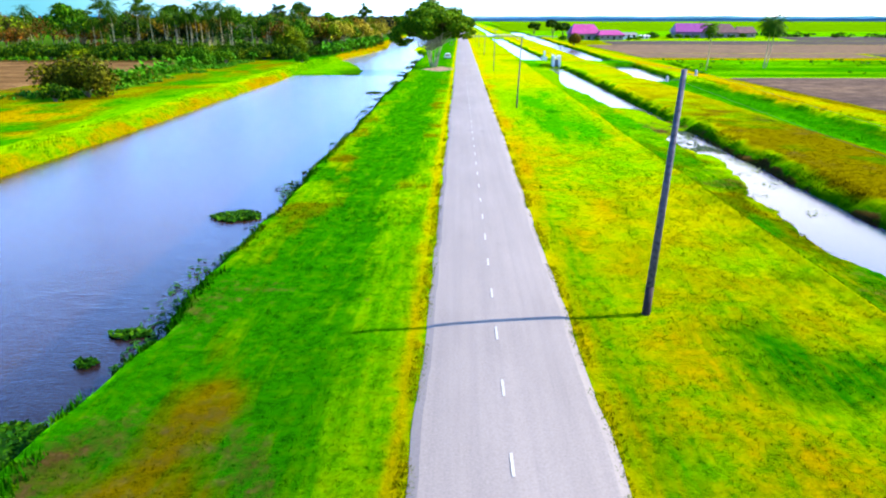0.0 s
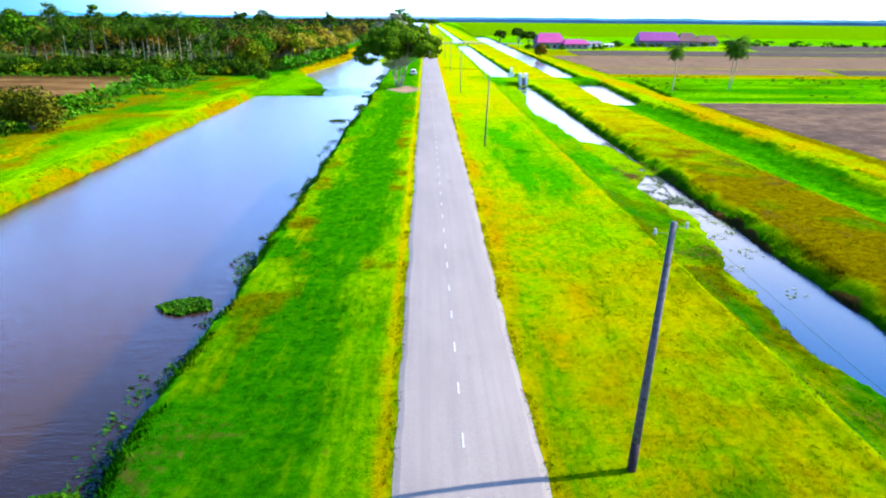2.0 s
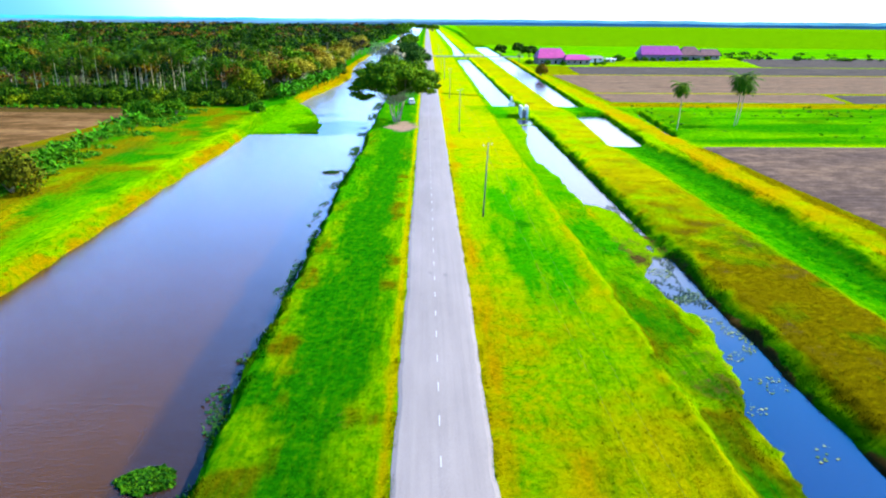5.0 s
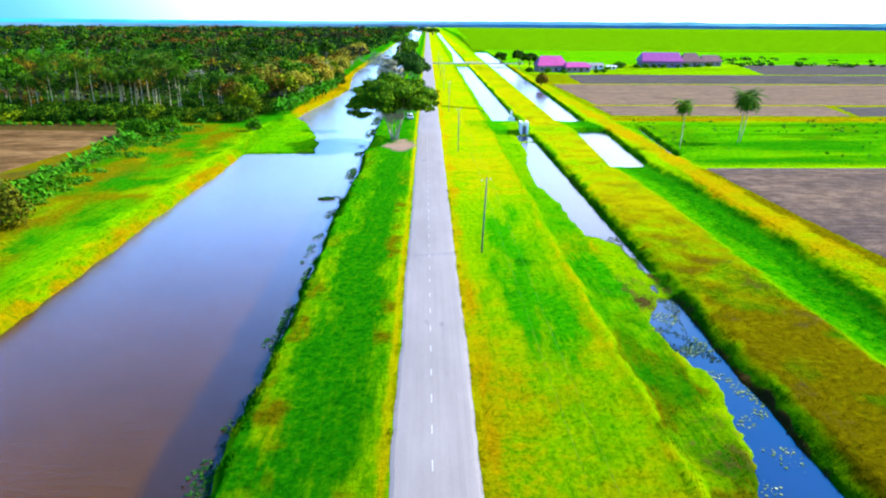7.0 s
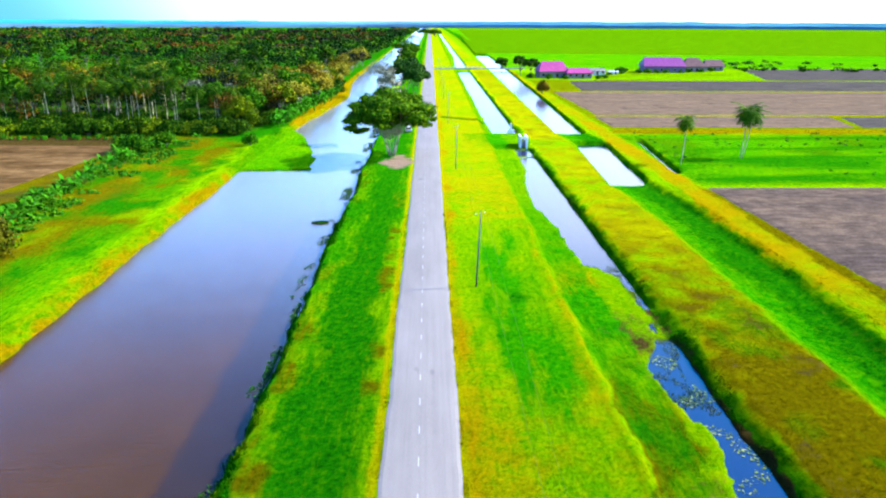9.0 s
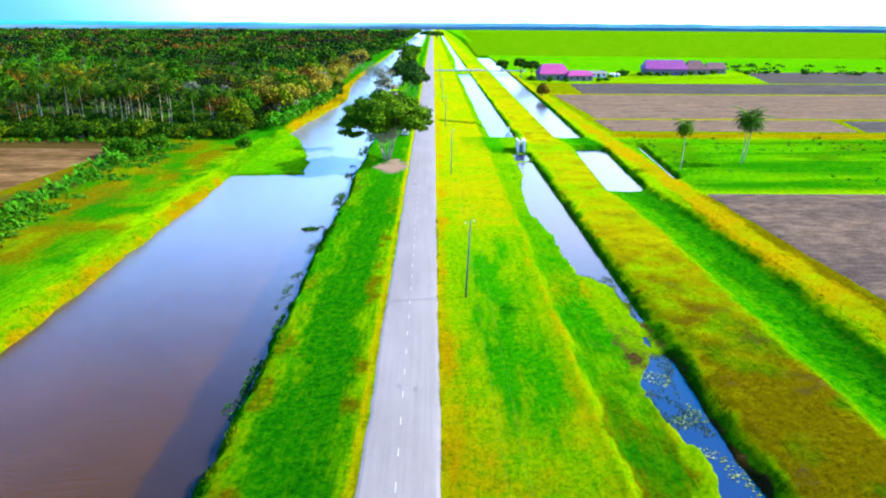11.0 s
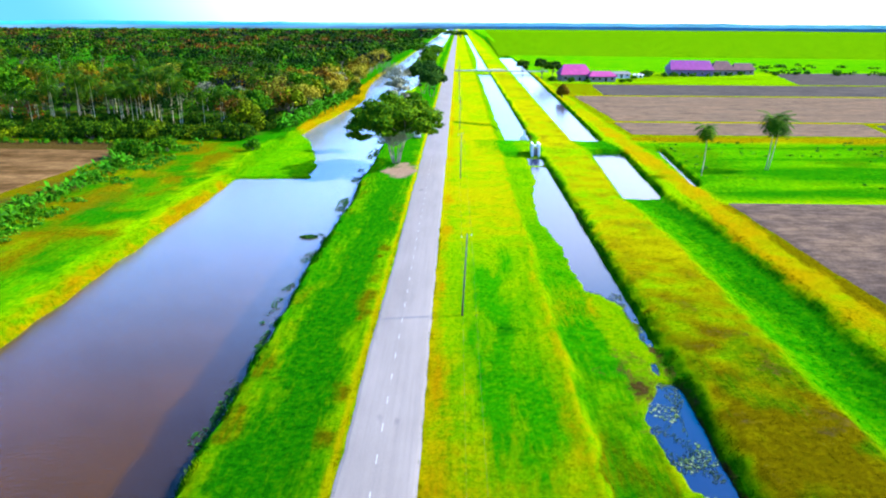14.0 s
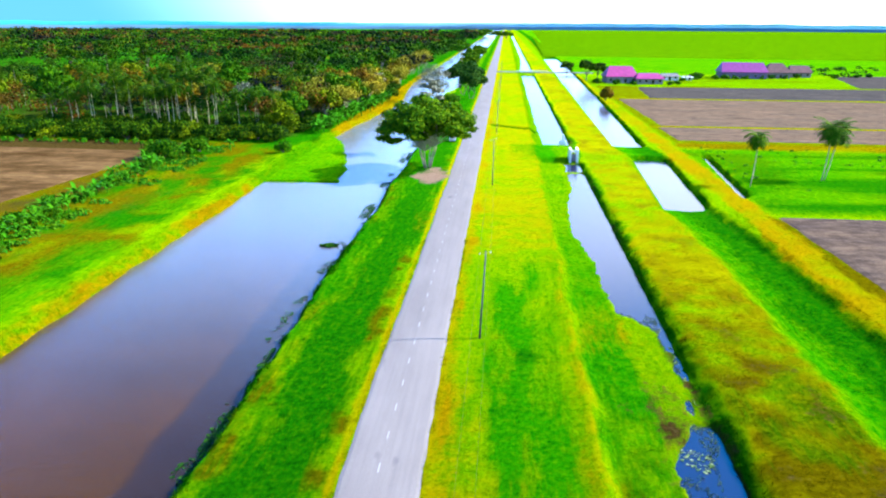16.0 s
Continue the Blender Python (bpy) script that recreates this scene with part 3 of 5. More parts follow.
def cover(x, y):
    """Weights of dry, lush and bare ground."""
    x, y = np.broadcast_arrays(np.asarray(x, float), np.asarray(y, float))
    x = x + (1.8 * (field_noise(x, y, 5.0, 56) - 0.5) + 1.0 * (field_noise(x, y, 1.4, 59, 2) - 0.5)) * step(3.2, 5.0, np.abs(x))
    n1, n2, n3 = field_noise(x, y, 14.0, 51), field_noise(x, y * 0.5, 6.0, 53), field_noise(x, y, 3.0, 55)
    dry = 0.12 + 0.55 * (n1 - 0.42)
    lush = 0.05 + 0.6 * (n2 - 0.5)
    bare = np.zeros(x.shape)
    straw = np.zeros(x.shape)
    deep = np.zeros(x.shape)
    gold = np.zeros(x.shape)
    n4, n5 = field_noise(x, y * 0.7, 4.0, 64), field_noise(x, y * 0.4, 9.0, 65)
    # verge by the canal: a dark mown strip between paler shoulders
    verge = band(x, -13.4, -3.4, 0.4)
    nl, ns, nb = field_noise(x, y * 0.16, 1.5, 67), field_noise(y * 0, y, 13.0, 68), field_noise(x, y * 0.5, 4.5, 69)
    strip_l = np.interp(y, (20, 26, 31, 45, 55, 70, 90, 120), (-8.5, -9.2, -10.3, -9.4, -10.2, -9.3, -9.8, -8.4))
    strip_r = np.interp(y, (20, 26, 31, 45, 55, 70, 90, 120), (-6.3, -6.4, -6.1, -6.4, -5.0, -4.8, -5.0, -5.4))
    strip = band(x + 0.8 * (ns - 0.5) + 1.4 * (nl - 0.5), strip_l, strip_r, 0.9) * step(16, 24, y)
    deep = deep + verge * (0.3 + 0.17 * step(45, 62, y) + 1.2 * strip * (0.4 + 0.75 * step(0.25, 0.6, nb)) + 0.55 * (nl - 0.5) + 0.45 * (n3 - 0.5) + 0.3 * band(y, 112, 400, 15))
    deep = deep + 0.75 * band(x, -13.6, -12.6, 0.4) + (0.2 + 0.9 * n4) * band(x, -13.4, -10.4, 0.8) * (1 - step(26, 46, y))
    lush = lush + verge * (0.5 + 1.0 * (nl - 0.5) + 0.5 * (n3 - 0.5) + 0.2 * band(y, 112, 400, 15))
    gold = gold + 0.45 * band(x, -3.4, -2.6, 0.25) * step(0.35, 0.65, n4) + verge * 0.55 * step(0.58, 0.72, nl * 0.5 + n3 * 0.5) * (1 - strip) * step(20, 40, y)
    straw = straw + verge * 0.5 * (1 - strip) * step(0.58, 0.7, n3) + 0.45 * band(x, -13.0, -11.5, 0.6) * step(0.5, 0.7, n4)
    faded = verge * (band(x, -5.6, -3.6, 0.8) + 0.6 * band(x, -12.6, -10.2, 0.6)) * step(0.44, 0.64, 0.6 * n3 + 0.4 * nb) * step(40, 55, y)
    straw = straw + 0.8 * faded
    lush = lush - 0.7 * faded
    deep = deep - 0.35 * faded
    rough = band(x + 1.5 * (nb - 0.5), -13.2, -9.2, 0.9) * (1 - step(46, 62, y)) * step(18, 24, y)
    dull = step(0.4, 0.62, n3)
    straw = straw + rough * (0.35 + 0.9 * dull)
    lush = lush - 0.8 * rough * dull
    deep = deep + rough * (0.15 + 0.9 * step(0.42, 0.66, n4)) * (1 - 0.8 * dull)
    bare = bare + rough * 0.2 * step(0.52, 0.7, n5) + 0.15 * verge * step(0.54, 0.68, 0.6 * n3 + 0.4 * n4) * band(y, 22, 60, 6)
    worn = band(x + 1.6 * (n3 - 0.5), -12.8, np.interp(y, (16, 20, 24, 28, 33), (-6.4, -7.0, -8.4, -9.4, -11.0)), 0.8) * (1 - step(21, 28, y))
    straw = straw + worn * (0.9 + 0.6 * (n3 - 0.5))
    bare = bare + worn * (0.08 + 0.45 * (1 - step(18, 22, y)) + 1.0 * (n4 - 0.5))
    deep = deep + worn * (0.5 - 1.2 * step(0.35, 0.65, n3)) + 0.5 * verge * step(-4.5, -6.5, x) * (1 - step(19, 27, y))
    lush = lush - worn * 1.0
    gold = gold - worn
    dry = dry + verge * (0.3 * band(x, -12.4, -10.3, 0.6) - 0.1) + 0.75 * band(x, -3.3, -2.6, 0.25)
    sand = band(np.hypot((x + 6.0) * 0.9, (y - 160.5) * 0.5) + 5.0 * (n3 - 0.5), -5, 3.2, 1.6) * 0.75
    bare = bare + 0.7 * sand + 0.12 * verge * step(0.62, 0.7, n3)
    # verge on the pole side: gold by the road, green streaks beyond
    east = band(x, 3.2, 14.4, 0.4)
    ne, nf = field_noise(x, y * 0.13, 1.6, 75), field_noise(x, y * 0.35, 5.0, 76)
    dry = dry + 0.6 * band(x, 2.6, 3.5, 0.3) + east * (0.5 * band(y, 12, 70, 10) * n1 + 0.3 * step(100, 122, y) + 0.06)
    green = band(x + 4 * (n1 - 0.5), 7.4, 13.6, 1.6) * band(y, 56, 112, 12) + 0.9 * band(x + 3 * (nf - 0.5), 4.8, 10.5, 1.4) * band(y + 16 * (n5 - 0.5), 68, 108, 9)
    lush = lush + east * (0.12 * (1 - step(50, 60, y)) + green * (0.2 + 0.85 * step(0.3, 0.7, 0.55 * ne + 0.45 * nf)) + 0.45 * band(x, 3.3, 4.6, 0.5) * band(y, 5, 45, 8) + 0.35 * (ne - 0.5) - 0.2 * step(108, 125, y))
    deep = deep + east * (0.5 * green * step(0.56, 0.75, 0.5 * ne + 0.5 * n3) + 0.9 * band(x, 8.0, 14.2, 1.6) * (1 - step(34, 56, y)) * step(0.36, 0.68, n4))
    lush = lush + 0.55 * band(y + 4 * (n1 - 0.5), 178, 200, 4) * band(x, 9, 24, 2)
    gold = gold + east * (0.4 * (1 - step(22, 40, y)) * step(0.34, 0.66, 0.5 * n3 + 0.5 * nf) + (0.22 + 0.36 * step(44, 60, y)) * band(x + 3 * (n1 - 0.5), 3.0, 8.4, 1.2) * (1 - step(66, 88, y)) * step(0.34, 0.66, 0.6 * nf + 0.4 * ne)
                          + 0.5 * step(0.55, 0.74, nf) * (1 - step(70, 96, y)) + 0.2 * step(0.55, 0.75, n4)) + 0.4 * band(x, 2.6, 4.2, 0.5) * n4 * 2
    deep = deep + 0.8 * band(y + (x - 5) * 0.6, 226.2, 231.0, 0.8) * band(x, 4, 17, 0.8)
    # marsh, banks and trench
    gold = gold + 0.3 * band(x, 25.7, 35.5, 0.8) * step(0.5, 0.75, n4) + 0.8 * band(x, 44.8, 49.8, 0.8) * step(0.35, 0.7, 0.5 * n5 + 0.5 * n4)
    deep = deep + 0.75 * band(x, 25.7, 35.5, 0.8) * (1 - step(60, 120, y)) * step(0.45, 0.7, n4)
    bare = bare + 0.4 * band(x, 25.7, 35.5, 0.8) * (1 - step(50, 105, y)) * step(0.4, 0.7, 0.5 * n5 + 0.5 * n3)
    straw = straw + band(x, 15.3, 20.5, 0.6) * (1 - step(66, 80, y)) * (0.2 + step(0.4, 0.6, n4) * 0.7)
    deep = deep + 0.45 * band(x, 15.3, 20.5, 0.6) * (1 - step(66, 80, y)) * step(0.35, 0.65, n3)
    bare = bare + 0.3 * band(x, 16.5, 22.5, 0.8) * (1 - step(70, 96, y)) * step(0.45, 0.75, n3)
    dry = dry + 0.4 * band(x, 14.45, 15.25, 0.2) + 0.45 * band(x, 25.6, 35.0, 0.8) * (0.5 + n1) + 0.45 * band(x, 44.8, 49.5, 1.0)
    lush = lush + band(x, 15.6, 19.8, 0.6) * (0.30 + 0.55 * (n3 - 0.4) + 0.35 * band(y, 84, 125, 6)) 
    lush = lush - 0.3 * band(x, 26.0, 34.5, 0.6)
    bare = bare + 0.55 * band(x, 19.5, 22.8, 0.8) * band(y, 71, 84, 3) * (0.3 + n3) + 0.3 * band(x, 26, 35, 1) * step(0.55, 0.66, n3)
    straw = straw + band(x, 25.7, 35.5, 0.8) * (0.62 - 0.35 * step(75, 140, y) + 0.6 * (n3 - 0.5)) + 0.35 * band(x, 45, 49.5, 0.8)
    bare = bare + 0.15 * band(x, 15.4, 20.5, 0.6) * step(0.42, 0.62, field_noise(x, y, 5.0, 57))
    straw = straw + 0.15 * band(x, 5, 14.2, 1.5) * (1 - step(24, 44, y)) * (0.3 + n1) + 0.35 * band(x, 25.7, 35.5, 0.8) * (1 - step(62, 86, y))
    straw = straw + 0.25 * band(x, 3.2, 14.2, 1.0) * step(0.5, 0.66, field_noise(x, y * 0.5, 8.0, 58)) * (1 - step(70, 110, y)) + 0.2 * band(x, 15.4, 20.5, 0.6) * (1 - step(84, 95, y))
    wet_side = band(x, 15.6, 20.5, 0.6) * band(y + 8 * (n1 - 0.5), 57, 90, 5)
    lush = lush + 0.35 * wet_side - 0.3 * band(x, 15.6, 20.5, 0.6) * (1 - step(50, 60, y))
    deep = deep + wet_side * (0.25 + 0.9 * (n4 - 0.5))
    dry = dry + 0.35 * band(x, 15.6, 20.5, 0.6) * (1 - step(50, 60, y)) * (0.4 + n3)
    deep = deep + 0.6 * band(x, 13.0, 20.0, 1.5) * band(y, 14, 54, 10) * step(0.28, 0.75, n4)
    gold = gold + 0.7 * band(x, 15.4, 21.0, 0.6) * step(0.56, 0.72, n5) * (1 - step(90, 110, y)) 
    tl, tr = np.interp(y, *TRENCH_L), np.interp(y, *TRENCH_R)
    lush = lush + 0.75 * step(tl - 2.5, tl - 0.5, x) * (1 - step(tr + 1.0, tr + 2.4, x)) * (1 - step(620, 640, y))
    # shaded trench side and ditch bank painted as dark grass and soil
    deep = deep + 0.9 * step(tl + 0.6, tl + 2.8, x + 1.6 * (n4 - 0.5)) * (1 - step(tr + 1.6, tr + 2.6, x)) * (0.65 + 0.6 * n3)
    bare = bare + 0.25 * band(x, tr + 0.4, tr + 1.9, 0.4) * (0.2 + n3)
    deep = deep + 0.3 * band(x, tr - 1.5, tr + 1.3, 0.5) * (0.3 + n3) + 0.85 * band(x, 23.9, 25.3, 0.5)
    # shade at the bank's toe painted as bare soil, then a mud strip
    bare = bare + 0.65 * band(x, 23.6, 24.6, 0.25) * (0.3 + n3) + 0.9 * band(x, 22.6, 24.3, 0.4) * (1 - step(68, 78, y))
    crest = band(x, 14.3, 15.3, 0.25) * (1 - step(120, 150, y))
    deep, straw, gold, bare, lush = deep - 0.8 * crest, straw - 0.7 * crest, gold - 0.5 * crest, bare - 0.6 * crest, lush + 0.1 * crest
    # fields beyond
    far_e = step(49.0, 51.0, x)
    stripe = field_noise(x * 0.12, y, 5.0, 66)
    patchy = field_noise(x * 0.4, y, 6.0, 70)
    lush = lush + far_e * 0.55 * band(y, 138, 196, 3) + 0.55 * step(30, 60, x) * step(430, 460, y)
    deep = deep + far_e * (0.25 + 0.6 * step(0.5, 0.7, stripe)) * band(y, 140, 196, 3)
    deep = deep + far_e * (0.35 * step(0.5, 0.65, patchy) * band(y, 140, 176, 6) + 0.3 * band(y, 360, 424, 4) + 0.28 * step(430, 450, y))
    gold = gold + far_e * (0.5 * band(y, 193, 204, 2) + 0.5 * band(y, 229.5, 233, 0.8) + 0.5 * band(y, 305, 309, 1.0)) * (0.3 + n1)
    straw = straw + 0.8 * band(x, 49.0, 52.0, 0.4) * (1 - step(134, 138, y)) + far_e * ((0.7 * step(0.48, 0.62, patchy) + 0.35 * step(80, 110, x)) * band(y, 160, 200, 6) + 0.5 * band(y, 360, 424, 4) * step(0.4, 0.6, patchy) + 0.65 * band(y, 196, 362, 4) + 0.6 * band(y + 2 * (n1 - 0.5), 186, 190, 1.2) + 0.45 * step(0.55, 0.68, n3) * band(y, 138, 200, 3))
    lush = lush + 0.6 * band(x, -41, -22, 1) * band(y, 154, 212, 2)
    # land behind the canal
    west = 1 - step(-40.5, -39.0, x)
    dry = dry + west * (0.9 * band(x + 1.2 * (n3 - 0.5), -40.1, -37.5, 0.4) + 0.35 * band(x, -58, -49, 3) * n1 - 0.1)
    lush = lush + west * (0.42 * step(0.45, 0.65, n2) * band(x, -52, -41.5, 1.5) + 0.05)
    deep = deep + west * (0.1 * step(-58, -62, x) + 0.9 * step(190, 198, y) + 0.4 * (n3 - 0.45) + 0.4 * step(290, 320, y))
    bare = bare + west * (0.7 * step(-66, -69, x) * band(y + 3 * (n3 - 0.5), 178, 190, 1.2) + 0.35 * step(196, 204, y) * (1 - step(-48, -44, x)) + 0.4 * band(x + 4 * (n1 - 0.5), -60, -50, 2) * band(y, 50, 165, 20) * n3)
    straw = straw + west * (0.35 * band(x, -40.0, -37.5, 0.4) + 1.05 * n2 * band(x + 8 * (n1 - 0.5), -66, -45, 2.5) + 0.8 * step(-64, -67, x) * band(y, 176, 200, 3) * (1 - step(185, 200, y)))
    deep = deep + west * (0.12 + 0.75 * step(0.4, 0.7, n4)) * band(x, -64, -41.5, 1.0)
    straw = straw + west * 0.4 * band(x, -60, -41.5, 1.0) * (0.6 + n5)
    gold = gold + west * (0.5 * step(0.5, 0.7, n5) * band(x, -64, -42, 1.0)) + 0.9 * band(x + 1.6 * (n3 - 0.5), -39.3, -37.5, 0.4) * (0.1 + 1.3 * n4) * (1 - step(145, 155, y)) + 0.6 * (1 - step(-39.5, -37.0, x - np.interp(y, (150, 200, 235, 275, 300, 345, 380), (0, 0, 2.5, 6.0, 6.0, 2.0, 0)))) * step(-44, -42, x) * step(205, 215, y) * n4
    deep = deep + 1.1 * (n3 - 0.45) * (1 - step(-63.5, -61.5, x)) * band(y, 80, 190, 4)
    bare = bare + (0.25 + 0.9 * (n4 - 0.4)) * (1 - step(-64.5, -61.5, x)) * band(y, 80, 190, 4)
    straw = straw + (0.6 + 0.6 * n5) * (1 - step(-63.5, -60.5, x)) * band(y, 80, 190, 4)
    lush = lush - 0.6 * (1 - step(-63.5, -60.5, x)) * band(y, 80, 190, 4)
    swing = np.interp(y, (150, 200, 235, 275, 300, 345, 380), (0, 0, 2.5, 6.0, 6.0, 2.0, 0))
    inland = (1 - step(-40.6, -39.0, x - swing + 1.5 * (n3 - 0.5))) * step(204, 212, y) * step(-60, -50, x)
    deep = deep + 0.55 * inland
    straw = straw + 0.9 * inland * n5
    shore = band(x - swing + 1.2 * (n3 - 0.5), -43.5, -37.0, 0.6) * step(204, 214, y) * (1 - step(420, 520, y))
    gold = gold + shore * (0.1 + 0.5 * n4)
    dry = dry + 0.5 * shore
    straw = straw + shore * 0.5 * n3
    lush = lush - 0.5 * shore
    deep = deep - 0.5 * shore
    # shade under the palms and trees, put into the ground as darker cover
    bare = bare + west * 0.3 * n4 * band(y, 197, 420, 2.5) * (1 - step(-49, -46, x))
    deep = deep + west * band(y, 197, 420, 2.5) * (1 - step(-49, -46, x))
    return {k: np.clip(w, 0, 1) for k, w in (("dry", dry), ("lush", lush), ("bare", bare), ("straw", straw), ("deep", deep), ("sand", sand), ("gold", gold))}


def lines(*spans):
    out = [np.arange(a, b, s) for a, b, s in spans]
    return np.concatenate(out + [[spans[-1][1]]])


def build_ground():
    xs = lines((-4700, -700, 500), (-700, -160, 30), (-160, -60, 4), (-60, -42, 1.2), (-42, -36, 0.45), (-36, -22, 0.9), (-22, -17, 2.5), (-17, -11.4, 0.35), (-11.4, 14, 0.75),
               (14, 17, 0.4), (17, 26.4, 0.33), (26.4, 33, 0.9), (33, 47, 0.5), (47, 56, 0.7), (56, 130, 4), (130, 700, 30), (700, 4700, 500))
    ys = lines((-4000, -100, 600), (-100, -10, 6), (-10, 125, 0.55), (125, 260, 1.0), (260, 640, 4), (640, 1600, 25), (1600, 4800, 400))
    x, y = np.meshgrid(xs, ys)
    z = land(x, y)
    me = mesh_from("ground", np.stack([x, y, z], -1).reshape(-1, 3), grid_faces(len(xs), len(ys)), GRASS, True, cover(x, y))
    tagged(new("ground", me), "flat grassland with canal banks, ditches and worn patches", "ground", kind="structure")


build_ground()


def water_sheet(name, x0, x1, y0, y1, mat, label, z=WATER_Z):
    xs, ys = np.linspace(x0, x1, 8), np.linspace(y0, y1, 40)
    x, y = np.meshgrid(xs, ys)
    me = mesh_from(name, np.stack([x, y, np.full(x.shape, z)], -1).reshape(-1, 3), grid_faces(8, 40), mat, True)
    return tagged(new(name, me), label, "water", kind="structure")


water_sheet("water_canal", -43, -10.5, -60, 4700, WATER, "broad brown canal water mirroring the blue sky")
water_sheet("water_ditch", 16, 29, -60, 1600, WATER_CLEAR, "shallow ditch water mirroring the pale sky")
water_sheet("water_trench", 31, 62, 140, 640, WATER_CLEAR, "still pond water in a straight trench")
water_sheet("water_drain", 48.5, 56, 146, 194, WATER_CLEAR, "narrow drain water beside a green strip", -1.0)


# ---- road ----
def build_road():
    ys = lines((-60, 0, 4), (0, 130, 0.4), (130, 400, 1.5), (400, 1500, 20), (1500, 4700, 400))
    cross = np.array([-1.0, -0.9, -0.6, 0.0, 0.6, 0.9, 1.0])
    x, y = np.meshgrid(cross, ys)
    edge_l = 2.7 + 0.22 * (field_noise(ys * 0, ys, 2.4, 71) - 0.5) + 0.25 * (field_noise(ys * 0, ys, 14, 72) - 0.5)
    edge_r = 2.7 + 0.22 * (field_noise(ys * 0, ys, 2.4, 73) - 0.5) + 0.25 * (field_noise(ys * 0, ys, 14, 74) - 0.5)
    half = np.where(x < 0, edge_l[:, None], edge_r[:, None])
    z = 0.095 - 0.06 * x ** 2
    z[:, 0] = z[:, -1] = -0.015
    me = mesh_from("road", np.stack([x * half, y, z], -1).reshape(-1, 3), grid_faces(7, len(ys)), ASPHALT)
    road = tagged(new("road", me), "straight worn grey two-lane asphalt road", "road", kind="structure")
    bm = bmesh.new()
    box(bm, (-0.042, 0, 0), (0.042, 0.95, 0.008))
    dash = part("lane_dash", bm, PAINT_WHITE, road, "faded white centre line dash")
    dash.location = (-0.1, -13.0 * 3.73 + 17.3, 0.103)
    for k in range(-8, 92):
        d = new("lane_dash", dash.data)
        d.parent = road
        d.location = (-0.1 - 0.0022 * (17.3 + k * 3.73 - 20), 17.3 + k * 3.73, 0.102)
        d.scale = (1.0, 0.9 + 0.2 * random.random(), 1.0)


build_road()


# ---- fields ----
def field_sheet(name, corner, mat, label, category, lift=0.05, rough=0.06, nx=40, ny=40):
    """A four-cornered field with an uneven surface and ragged edges; its rim dips into the ground."""
    u, v = np.meshgrid(np.linspace(0, 1, nx), np.linspace(0, 1, ny))
    c = [np.array(p, float) for p in corner]
    xy = (c[0] * ((1 - u) * (1 - v))[..., None] + c[1] * (u * (1 - v))[..., None] + c[2] * (u * v)[..., None] + c[3] * ((1 - u) * v)[..., None])
    x, y = xy[..., 0], xy[..., 1]
    rim = (u == 0) | (u == 1) | (v == 0) | (v == 1)
    z = lift + rough * (field_noise(x, y, 2.5, 61) - 0.5) + 0.05
    jit = 1.2 * (field_noise(x, y, 5.0, 62) - 0.5)
    x, y = x + jit * rim, y + jit * rim * 0.5
    z = np.where(rim, -0.25, z)
    me = mesh_from(name, np.stack([x, y, z], -1).reshape(-1, 3), grid_faces(nx, ny), mat, False)
    return tagged(new(name, me), label, category, kind="structure")


field_sheet("field_near", ((51.5, 30), (260, 30), (260, 137), (48.8, 137)), SOIL_RIGHT, "ploughed grey-brown field beside a grassy bank", "field", nx=90, ny=90)
field_sheet("field_corner", ((51.5, 207), (122, 206), (128, 231), (51, 231)), SOIL_FAR, "dry pinkish brown corner of a field", "field", nx=40, ny=16)
field_sheet("field_strip", ((121, 206), (420, 206), (420, 229), (127, 229)), SOIL_GREY, "narrow grey bare field strip", "field", nx=80, ny=16)
field_sheet("field_middle", ((51, 233), (420, 233), (420, 305), (49.8, 305)), SOIL_FAR, "dry pinkish brown field with faint stripes", "field", nx=80, ny=60)
field_sheet("field_far", ((62, 309), (520, 309), (520, 358), (66, 358)), SOIL_GREY, "bare grey field in front of farm houses", "field", nx=80, ny=40)
field_sheet("field_back", ((168, 363), (560, 363), (560, 480), (190, 440)), SOIL_GREY, "bare grey field beside farm houses", "field", nx=60, ny=40)
field_sheet("field_left", ((-190, 92), (-76, 98), (-69.5, 179), (-190, 183)), SOIL_LEFT, "tilled reddish brown field behind shrubs", "field", nx=70, ny=60)
field_sheet("crop_field", ((42, 650), (2600, 300), (3400, 2700), (95, 2700)), CROP, "wide bright green crop field reaching the horizon", "field", lift=0.9, nx=60, ny=60)


def build_distance():
    """Low bands of far woods and land, all round the horizon."""
    rng = np.random.default_rng(5)
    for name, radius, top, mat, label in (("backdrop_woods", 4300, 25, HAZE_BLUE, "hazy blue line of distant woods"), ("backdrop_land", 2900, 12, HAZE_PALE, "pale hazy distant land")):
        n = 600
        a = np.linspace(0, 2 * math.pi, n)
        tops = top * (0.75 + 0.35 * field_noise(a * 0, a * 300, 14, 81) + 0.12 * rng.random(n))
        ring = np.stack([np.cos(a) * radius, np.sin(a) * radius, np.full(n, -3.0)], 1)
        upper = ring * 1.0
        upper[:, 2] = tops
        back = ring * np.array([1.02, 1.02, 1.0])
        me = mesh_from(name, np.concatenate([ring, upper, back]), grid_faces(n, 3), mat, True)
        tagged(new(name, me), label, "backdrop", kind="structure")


build_distance()


